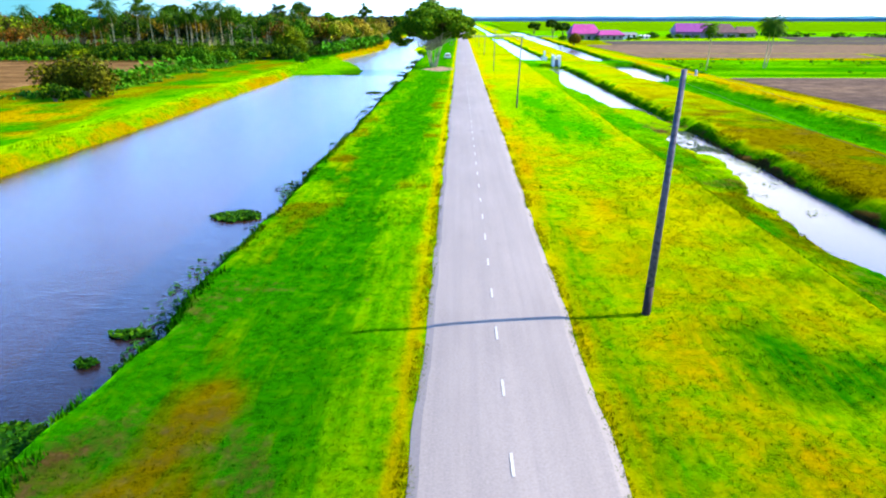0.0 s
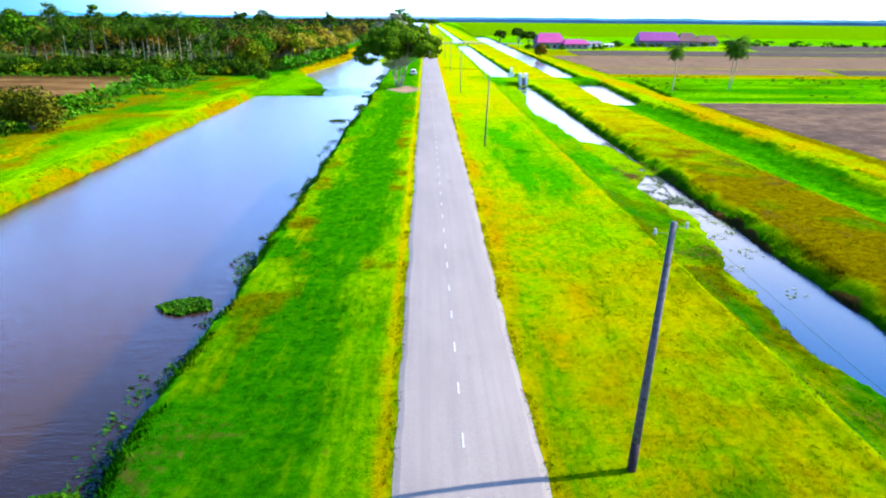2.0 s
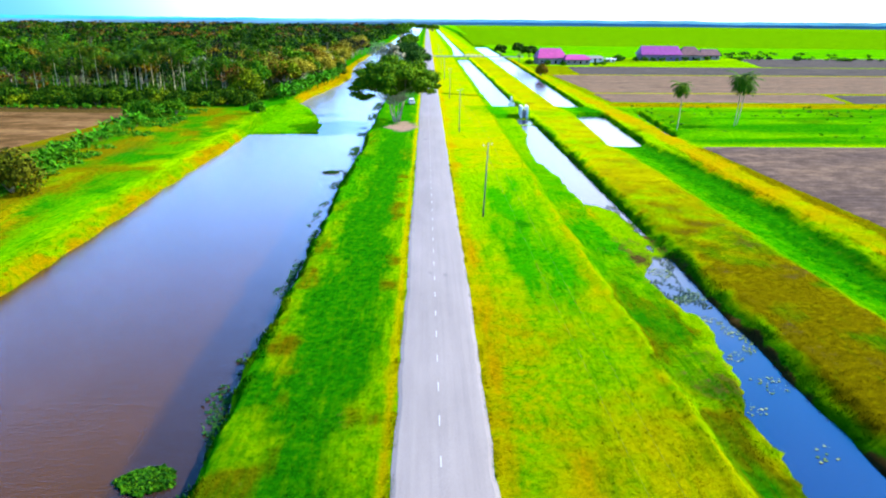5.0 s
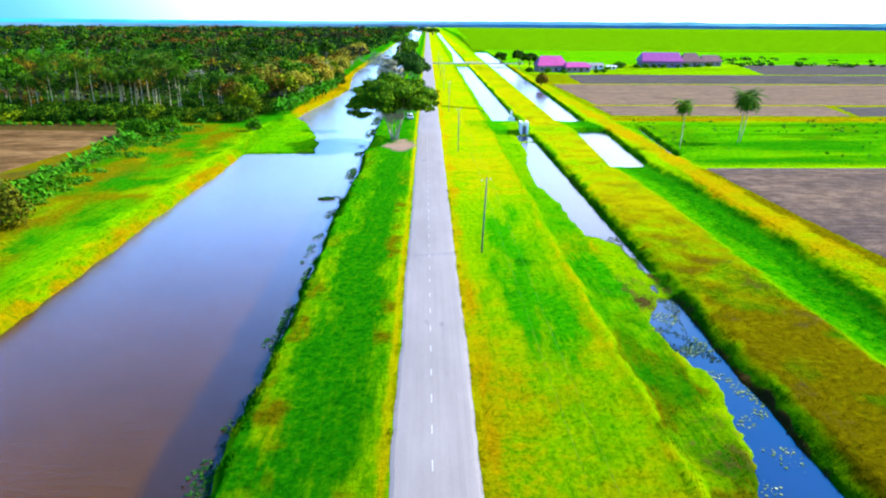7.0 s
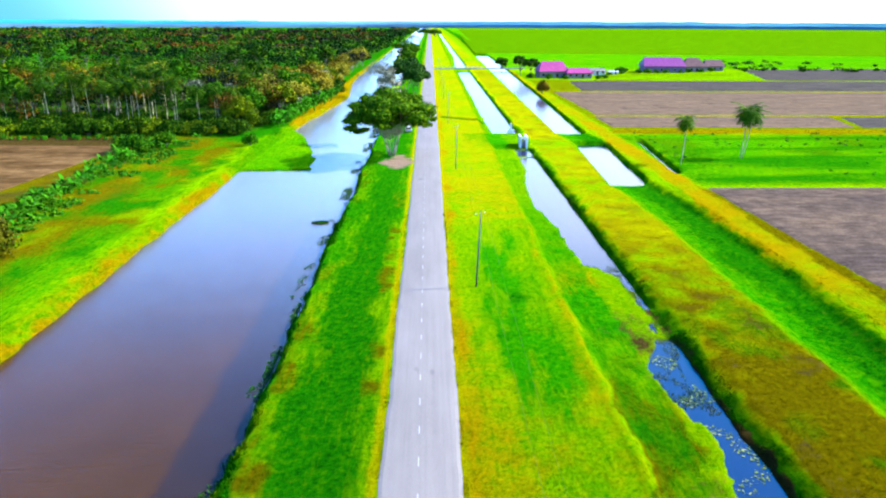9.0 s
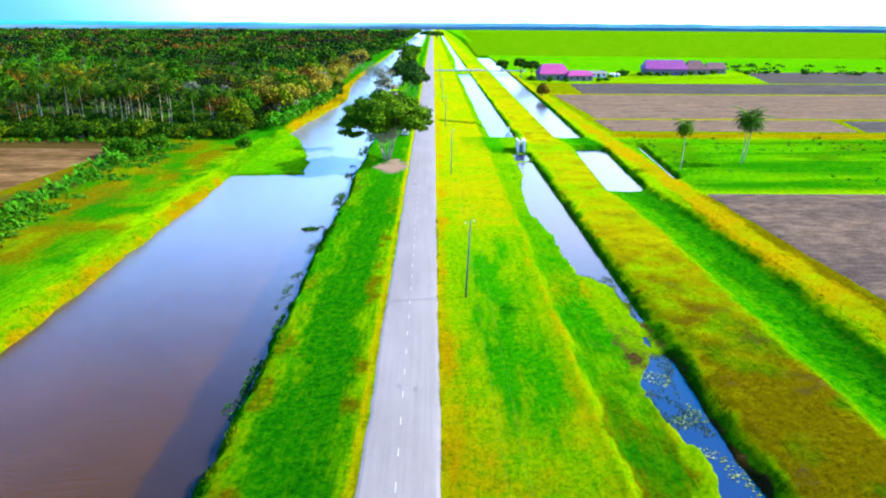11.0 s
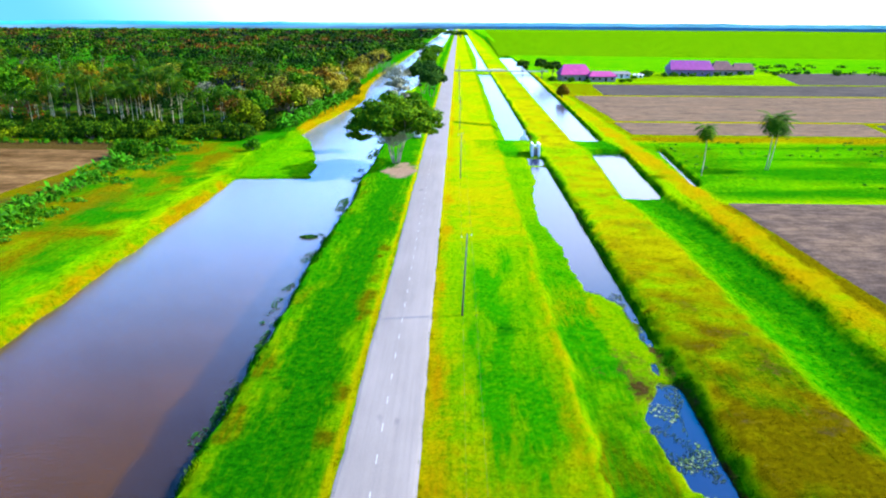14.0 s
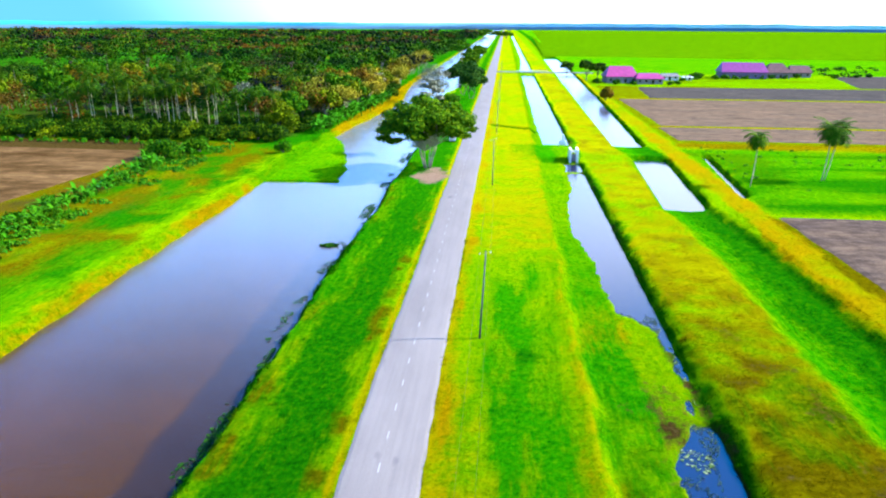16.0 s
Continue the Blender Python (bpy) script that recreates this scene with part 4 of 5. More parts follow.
# ---- trees ----
def spread_lobes(rng, n, centre, radius, height, size, flat):
    """Lobe ellipsoids of an uneven crown: x, y, z and three radii."""
    out = []
    for i in range(n):
        a, r = i * 2.4 + rng.random() * 0.8, radius * math.sqrt((i + 0.4) / n)
        s = size * (0.7 + 0.6 * rng.random())
        z = centre[2] + height * (1 - (r / radius) ** 2) * 0.5 + height * 0.35 * (rng.random() - 0.5)
        out.append((centre[0] + math.cos(a) * r, centre[1] + math.sin(a) * r, z, s, s, s * flat))
    return out


def broad_tree(name, at, height, radius, trunk_h, leaves, leaf_size, leaf_mat, bark_mat, label, seed, lobes=12, stems=1, flat=0.6, group="", under=0.3, girth=0.02, lift=0.62):
    """A tree of one or more stems that fork into limbs, each carrying a clump of the crown."""
    rng = np.random.default_rng(seed)
    t = thing(name, at, label, "tree", group)
    lob = spread_lobes(rng, int(lobes * 1.4), (0, 0, height * lift), radius * 0.8, height * 0.42, radius * 0.36, flat)
    bm = bmesh.new()
    r0 = girth * height / math.sqrt(stems)
    for s in range(stems):
        a = s * 2 * math.pi / max(1, stems) + 0.5
        out = 1.0 if stems > 1 else 0.0
        foot = Vector((0.35 * math.cos(a) * out, 0.35 * math.sin(a) * out, -0.3))
        fork = Vector((foot.x + math.cos(a) * 0.9 * out + rng.normal() * 0.12, foot.y + math.sin(a) * 0.9 * out + rng.normal() * 0.12, trunk_h * 0.8))
        limb(bm, [foot, foot.lerp(fork, 0.5) + Vector((rng.normal() * 0.1, rng.normal() * 0.1, 0)), fork], r0, r0 * 0.72, 7)
        for k, l in enumerate(lob):
            if k % stems != s:
                continue
            end = Vector(l[:3])
            bend = fork.lerp(end, 0.45) + Vector((rng.normal() * 0.25, rng.normal() * 0.25, 0.3))
            limb(bm, [fork, bend, end], r0 * 0.42, 0.03, 5)
    part("trunk", bm, bark_mat, t, smooth=True)
    v, f = leaf_cloud(rng, lob, leaves, leaf_size)
    v[:, 2] = np.maximum(v[:, 2], trunk_h * (1 - under))
    mesh_part("crown", mesh_from("crown", v, f, leaf_mat), t)
    return t


def umbrella_tree(name, at, height, radius, leaves, leaf_size, label, seed):
    """A wide, flat-topped tree: a sheaf of pale stems opening into layered clumps, lowest over the water."""
    rng = np.random.default_rng(seed)
    t = thing(name, at, label, "tree")
    lob = []
    n = 60
    for i in range(n):
        a, r = i * 2.39996 + rng.random() * 0.7, radius * 0.9 * math.sqrt((i + 0.3) / n)
        s = 1.5 + 1.2 * rng.random()
        top = height - 1.0 - 4.6 * (r / radius) ** 2.2
        lob.append((math.cos(a) * r, math.sin(a) * r, top - 2.8 * rng.random() ** 1.3, s, s, s * (0.42 + 0.2 * rng.random())))
    for dx, dy, z, s in ((-8.6, -1.5, 6.2, 1.7), (-7.4, 1.0, 5.2, 1.5), (-9.4, 2.0, 7.2, 1.6), (-5.8, -2.5, 6.0, 1.3), (7.6, -1.0, 7.0, 1.5), (8.8, 1.5, 7.9, 1.4)):
        lob.append((dx, dy, z, s, s, s * 0.45))
    for i in range(16):
        a, r = i * 2.4, 1.5 + 4.2 * rng.random()
        lob.append((math.cos(a) * r, math.sin(a) * r, 6.6 + 2.6 * rng.random(), 1.5, 1.5, 0.8))
    stems = 6
    for k in range(stems):
        a = k * 2 * math.pi / stems + 0.3
        foot = Vector((0.55 * math.cos(a), 0.45 * math.sin(a), -0.3))
        fork = Vector((math.cos(a) * (1.6 + 0.8 * rng.random()), math.sin(a) * 1.7, 3.6 + 1.2 * rng.random()))
        bm = bmesh.new()
        limb(bm, [foot, foot.lerp(fork, 0.5) + Vector((rng.normal() * 0.1, rng.normal() * 0.1, 0.2)), fork], 0.17, 0.11, 8)
        for j, l in enumerate(lob):
            if j % stems != k:
                continue
            end = Vector(l[:3])
            bend = fork.lerp(end, 0.5) + Vector((rng.normal() * 0.2, rng.normal() * 0.2, 0.5))
            limb(bm, [fork, bend, end], 0.075, 0.025, 5)
        part("stem", bm, BARK_PALE, t, smooth=True)
    v, f = leaf_cloud(rng, lob, leaves, leaf_size, 0.5, 0.6)
    mesh_part("crown", mesh_from("crown", v, f, LEAF_HERO), t)
    return t


def palm_tree(name, at, height, fronds, length, label, seed, trunks=1, group="", mat=None, bark=None, droop=1.0, girth=0.15):
    """A palm: a slim curved trunk and a head of arching fronds with separate leaflets."""
    rng = np.random.default_rng(seed)
    t = thing(name, at, label, "palm tree", group)
    for k in range(trunks):
        foot = Vector((0.55 * k, 0.2 * k, -0.2))
        top = Vector((foot.x + 0.5 * (rng.random() - 0.4) + 0.9 * k, rng.normal() * 0.3, height * (1 - 0.06 * k)))
        bm = bmesh.new()
        mids = [foot.lerp(top, u) + Vector((0.25 * math.sin(u * 3), 0, 0)) for u in (0, 0.33, 0.66, 1.0)]
        limb(bm, mids, girth, girth * 0.6, 8)
        part("trunk", bm, bark or BARK_PALE, t, smooth=True)
        vs, fs = [], []
        for i in range(fronds):
            a = i * 2.39996 + rng.random() * 0.3
            rise = 1.1 - 1.7 * (i / fronds)
            d = np.array([math.cos(a), math.sin(a), 0.0])
            side = np.array([-math.sin(a), math.cos(a), 0.0])
            L = length * (0.8 + 0.35 * rng.random())
            p = np.array(mids[-1])
            seg = 9
            step_v = d * math.cos(rise) + np.array([0, 0, math.sin(rise)])
            for j in range(seg):
                step_v = step_v + np.array([0, 0, -0.17 * droop])
                step_v = step_v / np.linalg.norm(step_v)
                q = p + step_v * L / seg
                w = L * 0.24 * math.sin(math.pi * (0.12 + 0.83 * (j + 0.5) / seg))
                for sgn in (-1, 1):
                    for h in (0.0, 0.5):
                        b0 = p + (q - p) * h
                        b1 = p + (q - p) * (h + 0.33)
                        tip = b0 + side * sgn * w + step_v * w * 0.5 + np.array([0, 0, -0.35 * w])
                        n0 = len(vs)
                        vs += [b0, b1, tip + step_v * 0.06, tip]
                        fs.append((n0, n0 + 1, n0 + 2, n0 + 3))
                p = q
        mesh_part("crown", mesh_from("crown", vs, fs, mat or LEAF_PALM), t)
    return t


umbrella_tree("shade_tree", (-7.8, 167.0, 0), 14.4, 10.2, 40000, 0.25, "broad spreading green tree with several pale stems beside the canal", 7)
broad_tree("shade_tree", (-9.5, 312, 0), 12.6, 7.2, 3.2, 6500, 0.42, LEAF_SHADY, BARK, "dense dark green tree between road and canal", 8, 14, 2, 0.7)
broad_tree("bare_tree", (-18.5, 287, 0), 14.2, 6.4, 3.4, 1900, 0.22, LEAF_GREY, BARK_PALE, "pale grey half bare tree at the canal edge", 9, 18, 3, 0.6)
broad_tree("bare_tree", (-15.5, 272, 0), 10.5, 4.4, 2.6, 1100, 0.22, LEAF_GREY, BARK_PALE, "small pale grey half bare tree on the bank", 14, 12, 2, 0.6)
broad_tree("shade_tree", (-5.2, 298, 0), 10.5, 5.6, 3.0, 4200, 0.42, LEAF_SHADY, BARK, "dark green roundish tree beside the road", 10, 12, 2, 0.7)
broad_tree("shade_tree", (-10.5, 255, 0), 6.5, 3.4, 1.8, 1800, 0.36, LEAF_HERO, BARK, "smaller green tree at the canal edge", 12, 9, 1, 0.7)
broad_tree("shade_tree", (-8.0, 345, 0), 11.5, 6.0, 2.6, 4200, 0.45, LEAF_SHADY, BARK, "green tree leaning over the road edge", 13, 10, 1, 0.7)
broad_tree("tall_tree", (-9.5, 188, 0), 18.4, 3.4, 11.0, 1000, 0.34, LEAF_GREY, BARK_PALE, "tall thin tree with a sparse pale crown", 11, 9, 1, 0.4, "", 0.1, 0.009)

palm_tree("palm_tree", (53.2, 157.0, 0), 9.2, 36, 3.1, "single palm with a dense round head on a green strip", 21, bark=BARK_PALM, droop=1.25, girth=0.12)
palm_tree("palm_tree", (68.6, 163.5, 0), 10.3, 30, 3.9, "twin-stemmed palm with drooping green heads", 22, trunks=2, bark=BARK_PALM, droop=1.0, girth=0.12)


def bank_bend(y):
    """How far the canal's far bank swings towards the road."""
    return float(np.interp(y, (150, 200, 235, 275, 300, 345, 380), (0, 0, 2.5, 6.0, 6.0, 2.0, 0)))


def build_forest():
    rng = random.Random(4)
    protos = [palm_tree("plantation_palm", (-84 + i * 3, 203, 0), 11.0 + i * 0.8, 20, 3.4, "slim plantation palm in rows at the forest front", 30 + i, group="plantation palms", mat=LEAF_PALM_DARK, bark=BARK_PALM, girth=0.11) for i in range(3)]
    for i in range(30):
        row = i // 18
        x = -112 + (i % 18) * 3.5 + rng.uniform(-1.7, 1.7)
        y = 204.5 + row * 7 + rng.uniform(-2.0, 2.0)
        if x < -50:
            c = copy_thing(rng.choice(protos), pose(x, y, 0, 0, 0, rng.uniform(0, 360)))
            k = rng.uniform(0.82, 1.15)
            c.scale = (k, k, k * rng.uniform(0.92, 1.1))
    # taller palms standing out of the canopy
    for i in range(22):
        x, y = -50 - 118 * rng.random(), 222 + 70 * rng.random()
        c = copy_thing(rng.choice(protos), pose(x, y, 0, 0, 0, rng.uniform(0, 360)))
        k = rng.uniform(0.92, 1.08)
        c.scale = (k, k, k * rng.uniform(1.0, 1.1))
    kinds = [broad_tree("forest_tree", (-50, 212, 0), 10.5, 4.6, 3.0, 1700, 0.34, LEAF_HEDGE, BARK, "leafy forest tree at the wood's edge", 40, 9, 1, 0.8, "forest edge trees"),
             broad_tree("forest_tree", (-44, 262, 0), 9.0, 4.0, 2.2, 1500, 0.32, LEAF_OLIVE, BARK, "leafy forest tree at the wood's edge", 41, 8, 1, 0.85, "forest edge trees"),
             broad_tree("rusty_tree", (-47, 236, 0), 8.5, 4.2, 2.0, 1600, 0.3, LEAF_RUST, BARK, "olive-brown leaved tree at the wood's edge", 42, 8, 1, 0.8, "rusty trees")]
    for i in range(60):
        y = 214 + i * 3.6 + rng.uniform(-2, 2)
        x = -46 + bank_bend(y) * 0.8 - abs(rng.gauss(0, 5)) - (5 if y < 225 else 0)
        c = copy_thing(kinds[rng.choice((0, 1, 1, 2, 2) if y > 235 else (0, 0, 1, 1, 2))], pose(x, y, 0, 0, 0, rng.uniform(0, 360)))
        k = rng.uniform(0.75, 1.2)
        c.scale = (k, k, k * rng.uniform(0.9, 1.15))
    bare = broad_tree("bare_tree", (-44, 258, 0), 10.0, 3.6, 3.0, 700, 0.3, LEAF_GREY, BARK_PALE, "pale leafless tree among forest trees", 44, 9, 1, 0.9)
    for x, y in ((-43, 300), (-62, 236), (-78, 250), (-95, 262), (-120, 240), (-70, 290)):
        copy_thing(bare, pose(x, y, 0, 0, 0, x * 7))
    golden = broad_tree("golden_tree", (-48, 246, 0), 9.0, 4.4, 2.2, 1500, 0.3, LEAF_GOLD, BARK_PALE, "thin golden-olive tree at the wood's edge", 43, 9, 1, 0.85, "golden trees")
    for i in range(42):
        y = 226 + i * 6.2 + rng.uniform(-3, 3)
        c = copy_thing(golden, pose(-43.0 + bank_bend(y) * 0.9 - (14 if i < 16 else 5) * rng.random(), y, 0, 0, 0, rng.uniform(0, 360)))
        k = rng.uniform(0.7, 1.2)
        c.scale = (k, k, k * rng.uniform(0.9, 1.2))
    # broad crowns scattered among the palms
    for i in range(64):
        x, y = -54 - 120 * rng.random(), 219 + 110 * rng.random() ** 1.2
        c = copy_thing(kinds[rng.choice((0, 1, 1, 2, 2))], pose(x, y, 0, 0, 0, rng.uniform(0, 360)))
        k = rng.uniform(0.85, 1.35)
        c.scale = (k, k, k * rng.uniform(0.95, 1.15))
    for i in range(30):
        x, y = -46 - 62 * rng.random() ** 1.3, 224 + 80 * rng.random()
        c = copy_thing(golden if i % 3 else kinds[2], pose(x, y, 0, 0, 0, rng.uniform(0, 360)))
        k = rng.uniform(0.8, 1.3)
        c.scale = (k, k, k * rng.uniform(0.95, 1.15))
    # tall trees standing out over the canopy
    for i, (x, y, h, r) in enumerate(((-182, 318, 20.5, 4.4), (-168, 322, 22.0, 5.2), (-146, 316, 21.5, 4.0), (-139, 330, 20.5, 3.4), (-84, 320, 20.5, 4.2), (-73, 318, 20.8, 5.4),
                                      (-46, 330, 20.0, 3.6), (-58, 250, 18.0, 3.4), (-96, 232, 17.0, 3.4))):
        broad_tree("tall_tree", (x, y, 0), h, r, h * 0.62, 1100, 0.36, LEAF_FOREST, BARK, "tall tree with a domed crown above the forest", 60 + i, 9, 1, 0.6, "tall forest trees", 0.1, 0.009)
    broad_tree("tall_tree", (-15.5, 400, 0), 22.0, 6.5, 15.0, 900, 0.45, LEAF_HEDGE, BARK_PALE, "tall thin tree standing over the canal bank", 69, 9, 1, 0.45, "", 0.1, 0.009)


build_forest()


def build_far_woods():
    """The woods behind the front rows: some thousands of joined crowns and pale trunks."""
    rng = np.random.default_rng(14)
    pts = []
    y = 208.0
    while y < 1600:
        s = 4.6 + 0.0125 * y
        x = -42.0
        edge = -45.5 + bank_bend(y) * 0.6 - 8 * (float(field_noise(0, y, 60, 91)) - 0.4) + (5.0 if y > 300 else 0)
        while x > -0.95 * y - 60:
            px, py = x + rng.normal() * s * 0.35, y + rng.normal() * s * 0.35
            gap = float(field_noise(px * 0.3, py, 22, 92)) < 0.42 and y > 225
            if px < edge and not gap:
                pts.append((px, py, s))
            x -= s
        y += s
    pts = np.array(pts)
    green, rust, trunk_v, trunk_f = [], [], [], []
    patch = field_noise(pts[:, 0], pts[:, 1], 45, 93)
    hue = field_noise(pts[:, 0], pts[:, 1], 28, 95)
    for (x, y, s), q, hu in zip(pts, patch, hue):
        near = y < 420
        h = (7.0 + 6.5 * rng.random()) * (1.0 + 0.5 * (q - 0.5))
        r = s * (0.42 + 0.4 * rng.random())
        lob = [(x + rng.normal() * r * 0.4, y + rng.normal() * r * 0.4, h * (0.62 + 0.28 * rng.random()), r * 0.6, r * 0.6, h * 0.19) for _ in range(4 if near else 3)]
        bucket = rust if rng.random() < 0.03 + 0.75 * float(step(0.53, 0.6, q)) else green
        tone = float(np.clip(0.36 + 3.2 * (hu - 0.5) + 0.2 * rng.normal(), 0, 1))
        bucket.append((lob, 150 if near else 48, 0.31 * s / 7.5 if near else 0.08 * s, tone))
        if 215 < y < 400 and rng.random() < 0.16:
            w = 0.06
            b = len(trunk_v)
            for dx, dy in ((-w, -w), (w, -w), (w, w), (-w, w)):
                trunk_v.append((x + dx, y + dy, -0.2))
            for dx, dy in ((-w, -w), (w, -w), (w, w), (-w, w)):
                trunk_v.append((x + dx * 0.6 + 0.2, y + dy * 0.6, h * 0.85))
            for k in range(4):
                trunk_f.append((b + k, b + (k + 1) % 4, b + 4 + (k + 1) % 4, b + 4 + k))
    woods = tagged(new("far_woods"), "dense green and rust-brown woods with pale trunks", "forest", kind="stuff")
    for name, bucket, mat in (("green_crowns", green, LEAF_WOODS), ("rusty_crowns", rust, LEAF_WOODS_RUST)):
        vs, fs, tones, off = [], [], [], 0
        for lob, count, size, tone in bucket:
            v, f = leaf_cloud(rng, lob, count, size, 0.5, 0.4)
            vs.append(v)
            fs.append(f + off)
            tones.append(np.full(len(v), tone))
            off += len(v)
        me = mesh_from(name, np.concatenate(vs), np.concatenate(fs), mat, False, {"tone": np.concatenate(tones)})
        tagged(mesh_part(name, me, woods), kind="stuff")
    tagged(mesh_part("trunks", mesh_from("trunks", trunk_v, trunk_f, BARK), woods), kind="stuff")


build_far_woods()


# ---- shrubs, bananas and hedges ----
def shrub(name, at, radius, height, leaves, size, mat, label, seed, group="", category="shrub"):
    rng = np.random.default_rng(seed)
    t = thing(name, at, label, category, group)
    lob = spread_lobes(rng, 7, (0, 0, height * 0.42), radius * 0.7, height * 0.5, radius * 0.5, height / radius * 0.75)
    for l in lob:
        bm = bmesh.new()
        limb(bm, [(0, 0, -0.2), (l[0] * 0.4, l[1] * 0.4, l[2] * 0.5), l[:3]], 0.09, 0.03, 5)
        part("stem", bm, BARK, t)
    v, f = leaf_cloud(rng, lob, leaves, size)
    v[:, 2] = np.maximum(v[:, 2], -0.05)
    mesh_part("foliage", mesh_from("foliage", v, f, mat), t)
    return t


def banana_plant(at, height, seed, label, group):
    """A stem of leaf sheaths with broad arching leaves."""
    rng = np.random.default_rng(seed)
    t = thing("banana_plant", at, label, "banana plant", group)
    bm = bmesh.new()
    rod(bm, (0, 0, -0.1), (0, 0, height * 0.5), 0.14, 0.08, 7)
    part("stem", bm, LEAF_BANANA, t)
    for i in range(8):
        a, L, w = i * 2.4, height * (0.55 + 0.15 * rng.random()), height * 0.085
        rise = 1.25 - 0.09 * i
        vs = []
        p, d = np.array([0, 0, height * 0.45]), np.array([math.cos(a) * math.cos(rise), math.sin(a) * math.cos(rise), math.sin(rise)])
        side = np.array([-math.sin(a), math.cos(a), 0])
        for j in range(7):
            k = w * math.sin(math.pi * (0.06 + 0.9 * j / 6))
            vs += [p - side * k + [0, 0, k * 0.3], p, p + side * k + [0, 0, k * 0.3]]
            d = d + np.array([0, 0, -0.24])
            d = d / np.linalg.norm(d)
            p = p + d * L / 6
        mesh_part("leaf", mesh_from("leaf", vs, grid_faces(3, 7), LEAF_BANANA, True), t)
    return t


BELT_Y, BELT_X = (100, 120, 140, 180), (-60.0, -60.8, -63.2, -67.0)


def build_shrubs():
    rng = random.Random(8)
    shrub("bush", (-55.8, 101, 0), 4.4, 5.8, 3600, 0.22, LEAF_BRUSH, "big olive-brown bush at a field corner", 70)
    shrub("bush", (-61.6, 104, 0), 3.8, 5.0, 2600, 0.22, LEAF_BRUSH, "brownish bush beside the tilled field", 71)
    shrub("bush", (-57.8, 96, 0), 2.2, 2.4, 1000, 0.2, LEAF_FOREST, "green bush at a field corner", 72)
    shrub("bush", (-66.0, 170, 0), 4.2, 4.6, 2200, 0.24, LEAF_HEDGE, "dense dark green bush at the field end", 73)
    far_row = [broad_tree("shade_tree", (-11.0, 372, 0), 9.5, 5.0, 2.2, 1800, 0.5, LEAF_HERO, BARK, "dark green tree on the canal bank", 90, 9, 1, 0.7, "canal bank trees")]
    for i in range(18):
        c = copy_thing(far_row[0], pose(-12.5 - rng.uniform(0, 5.5), 384 + i * 17 + rng.uniform(-5, 5), 0, 0, 0, rng.uniform(0, 360)))
        k = rng.uniform(0.65, 1.15)
        c.scale = (k, k, k)
    for i in range(12):
        c = copy_thing(far_row[0], pose(rng.uniform(-60, -8) if i % 3 else rng.uniform(6, 16), 1250 + i * 35, 0, 0, 0, rng.uniform(0, 360)))
        k = rng.uniform(1.0, 1.7)
        c.scale = (k * 1.6, k * 1.6, k)
    shrub("bush", (-51.5, 205, 0), 5.0, 10.0, 3800, 0.28, LEAF_OLIVE, "tall olive-green bush at the forest corner", 92)
    shrub("bush", (-42.2, 179, 0), 1.9, 2.6, 900, 0.2, LEAF_HEDGE, "small dark green bush on the canal bank", 93)
    shrub("bush", (-61.5, 178, 0), 3.0, 3.4, 1400, 0.22, LEAF_HEDGE, "green bush at the field end", 74)
    protos = [shrub("shrub", (-62.5, 112, 0), 1.7, 2.0, 700, 0.18, LEAF_HEDGE, "low green shrub along the field edge", 75, "field edge shrubs"),
              shrub("shrub", (-63.5, 150, 0), 1.4, 1.5, 500, 0.16, LEAF_BANANA, "low green shrub along the field edge", 76, "field edge shrubs")]
    for i in range(30):
        y = 106 + i * 2.2
        c = copy_thing(rng.choice(protos), pose(-62.2 - (y - 106) * 0.05 + rng.gauss(0, 2.0), y + rng.gauss(0, 2.0), 0, 0, 0, rng.uniform(0, 360)))
        k = rng.uniform(0.35, 0.95)
        c.scale = (k, k, k)
    # undergrowth in front of the palms
    hedge = shrub("hedge_bush", (-70, 196.5, 0), 3.2, 3.0, 1500, 0.22, LEAF_FOREST, "dark green undergrowth bush before the palms", 77, "undergrowth")
    pale_hedge = shrub("hedge_bush", (-96, 195.5, 0), 2.8, 2.2, 1200, 0.22, LEAF_OLIVE, "olive green undergrowth bush before the palms", 78, "undergrowth")
    for i in range(44):
        x = -132 + i * 1.9
        c = copy_thing(rng.choice((hedge, hedge, hedge, pale_hedge)), pose(x + rng.uniform(-0.8, 0.8), 194.5 + rng.uniform(-2.6, 3.0), 0, 0, 0, rng.uniform(0, 360)))
        k = rng.uniform(0.85, 1.3)
        c.scale = (k, k, k * rng.uniform(0.95, 1.35))
    for i in range(70):
        c = copy_thing(rng.choice((hedge, hedge, pale_hedge)), pose(-128 + (i % 35) * 2.25 + rng.uniform(-1.2, 1.2), 201 + (i // 35) * 11 + rng.uniform(-3.5, 3.5), 0, 0, 0, rng.uniform(0, 360)))
        k = rng.uniform(0.8, 1.25)
        c.scale = (k, k, k * rng.uniform(0.9, 1.4))
    for i in range(26):
        c = copy_thing(hedge, pose(-45.5 + bank_bend(210 + i * 5.2) + rng.uniform(-3, 1.5), 210 + i * 5.2, 0, 0, 0, rng.uniform(0, 360)))
        k = rng.uniform(0.6, 1.2)
        c.scale = (k, k, k)
    plant = banana_plant((-42.6, 212, 0.1), 4.2, 80, "bright green banana plant on the canal bank", "banana plants")
    for i in range(64):
        c = copy_thing(plant, pose(-41.4 + bank_bend(206 + i * 1.3) + rng.uniform(-4.5, 0.6), 206 + i * 1.3, 0.1, 0, 0, rng.uniform(0, 360)))
        k = rng.uniform(0.85, 1.3)
        c.scale = (k, k, k)
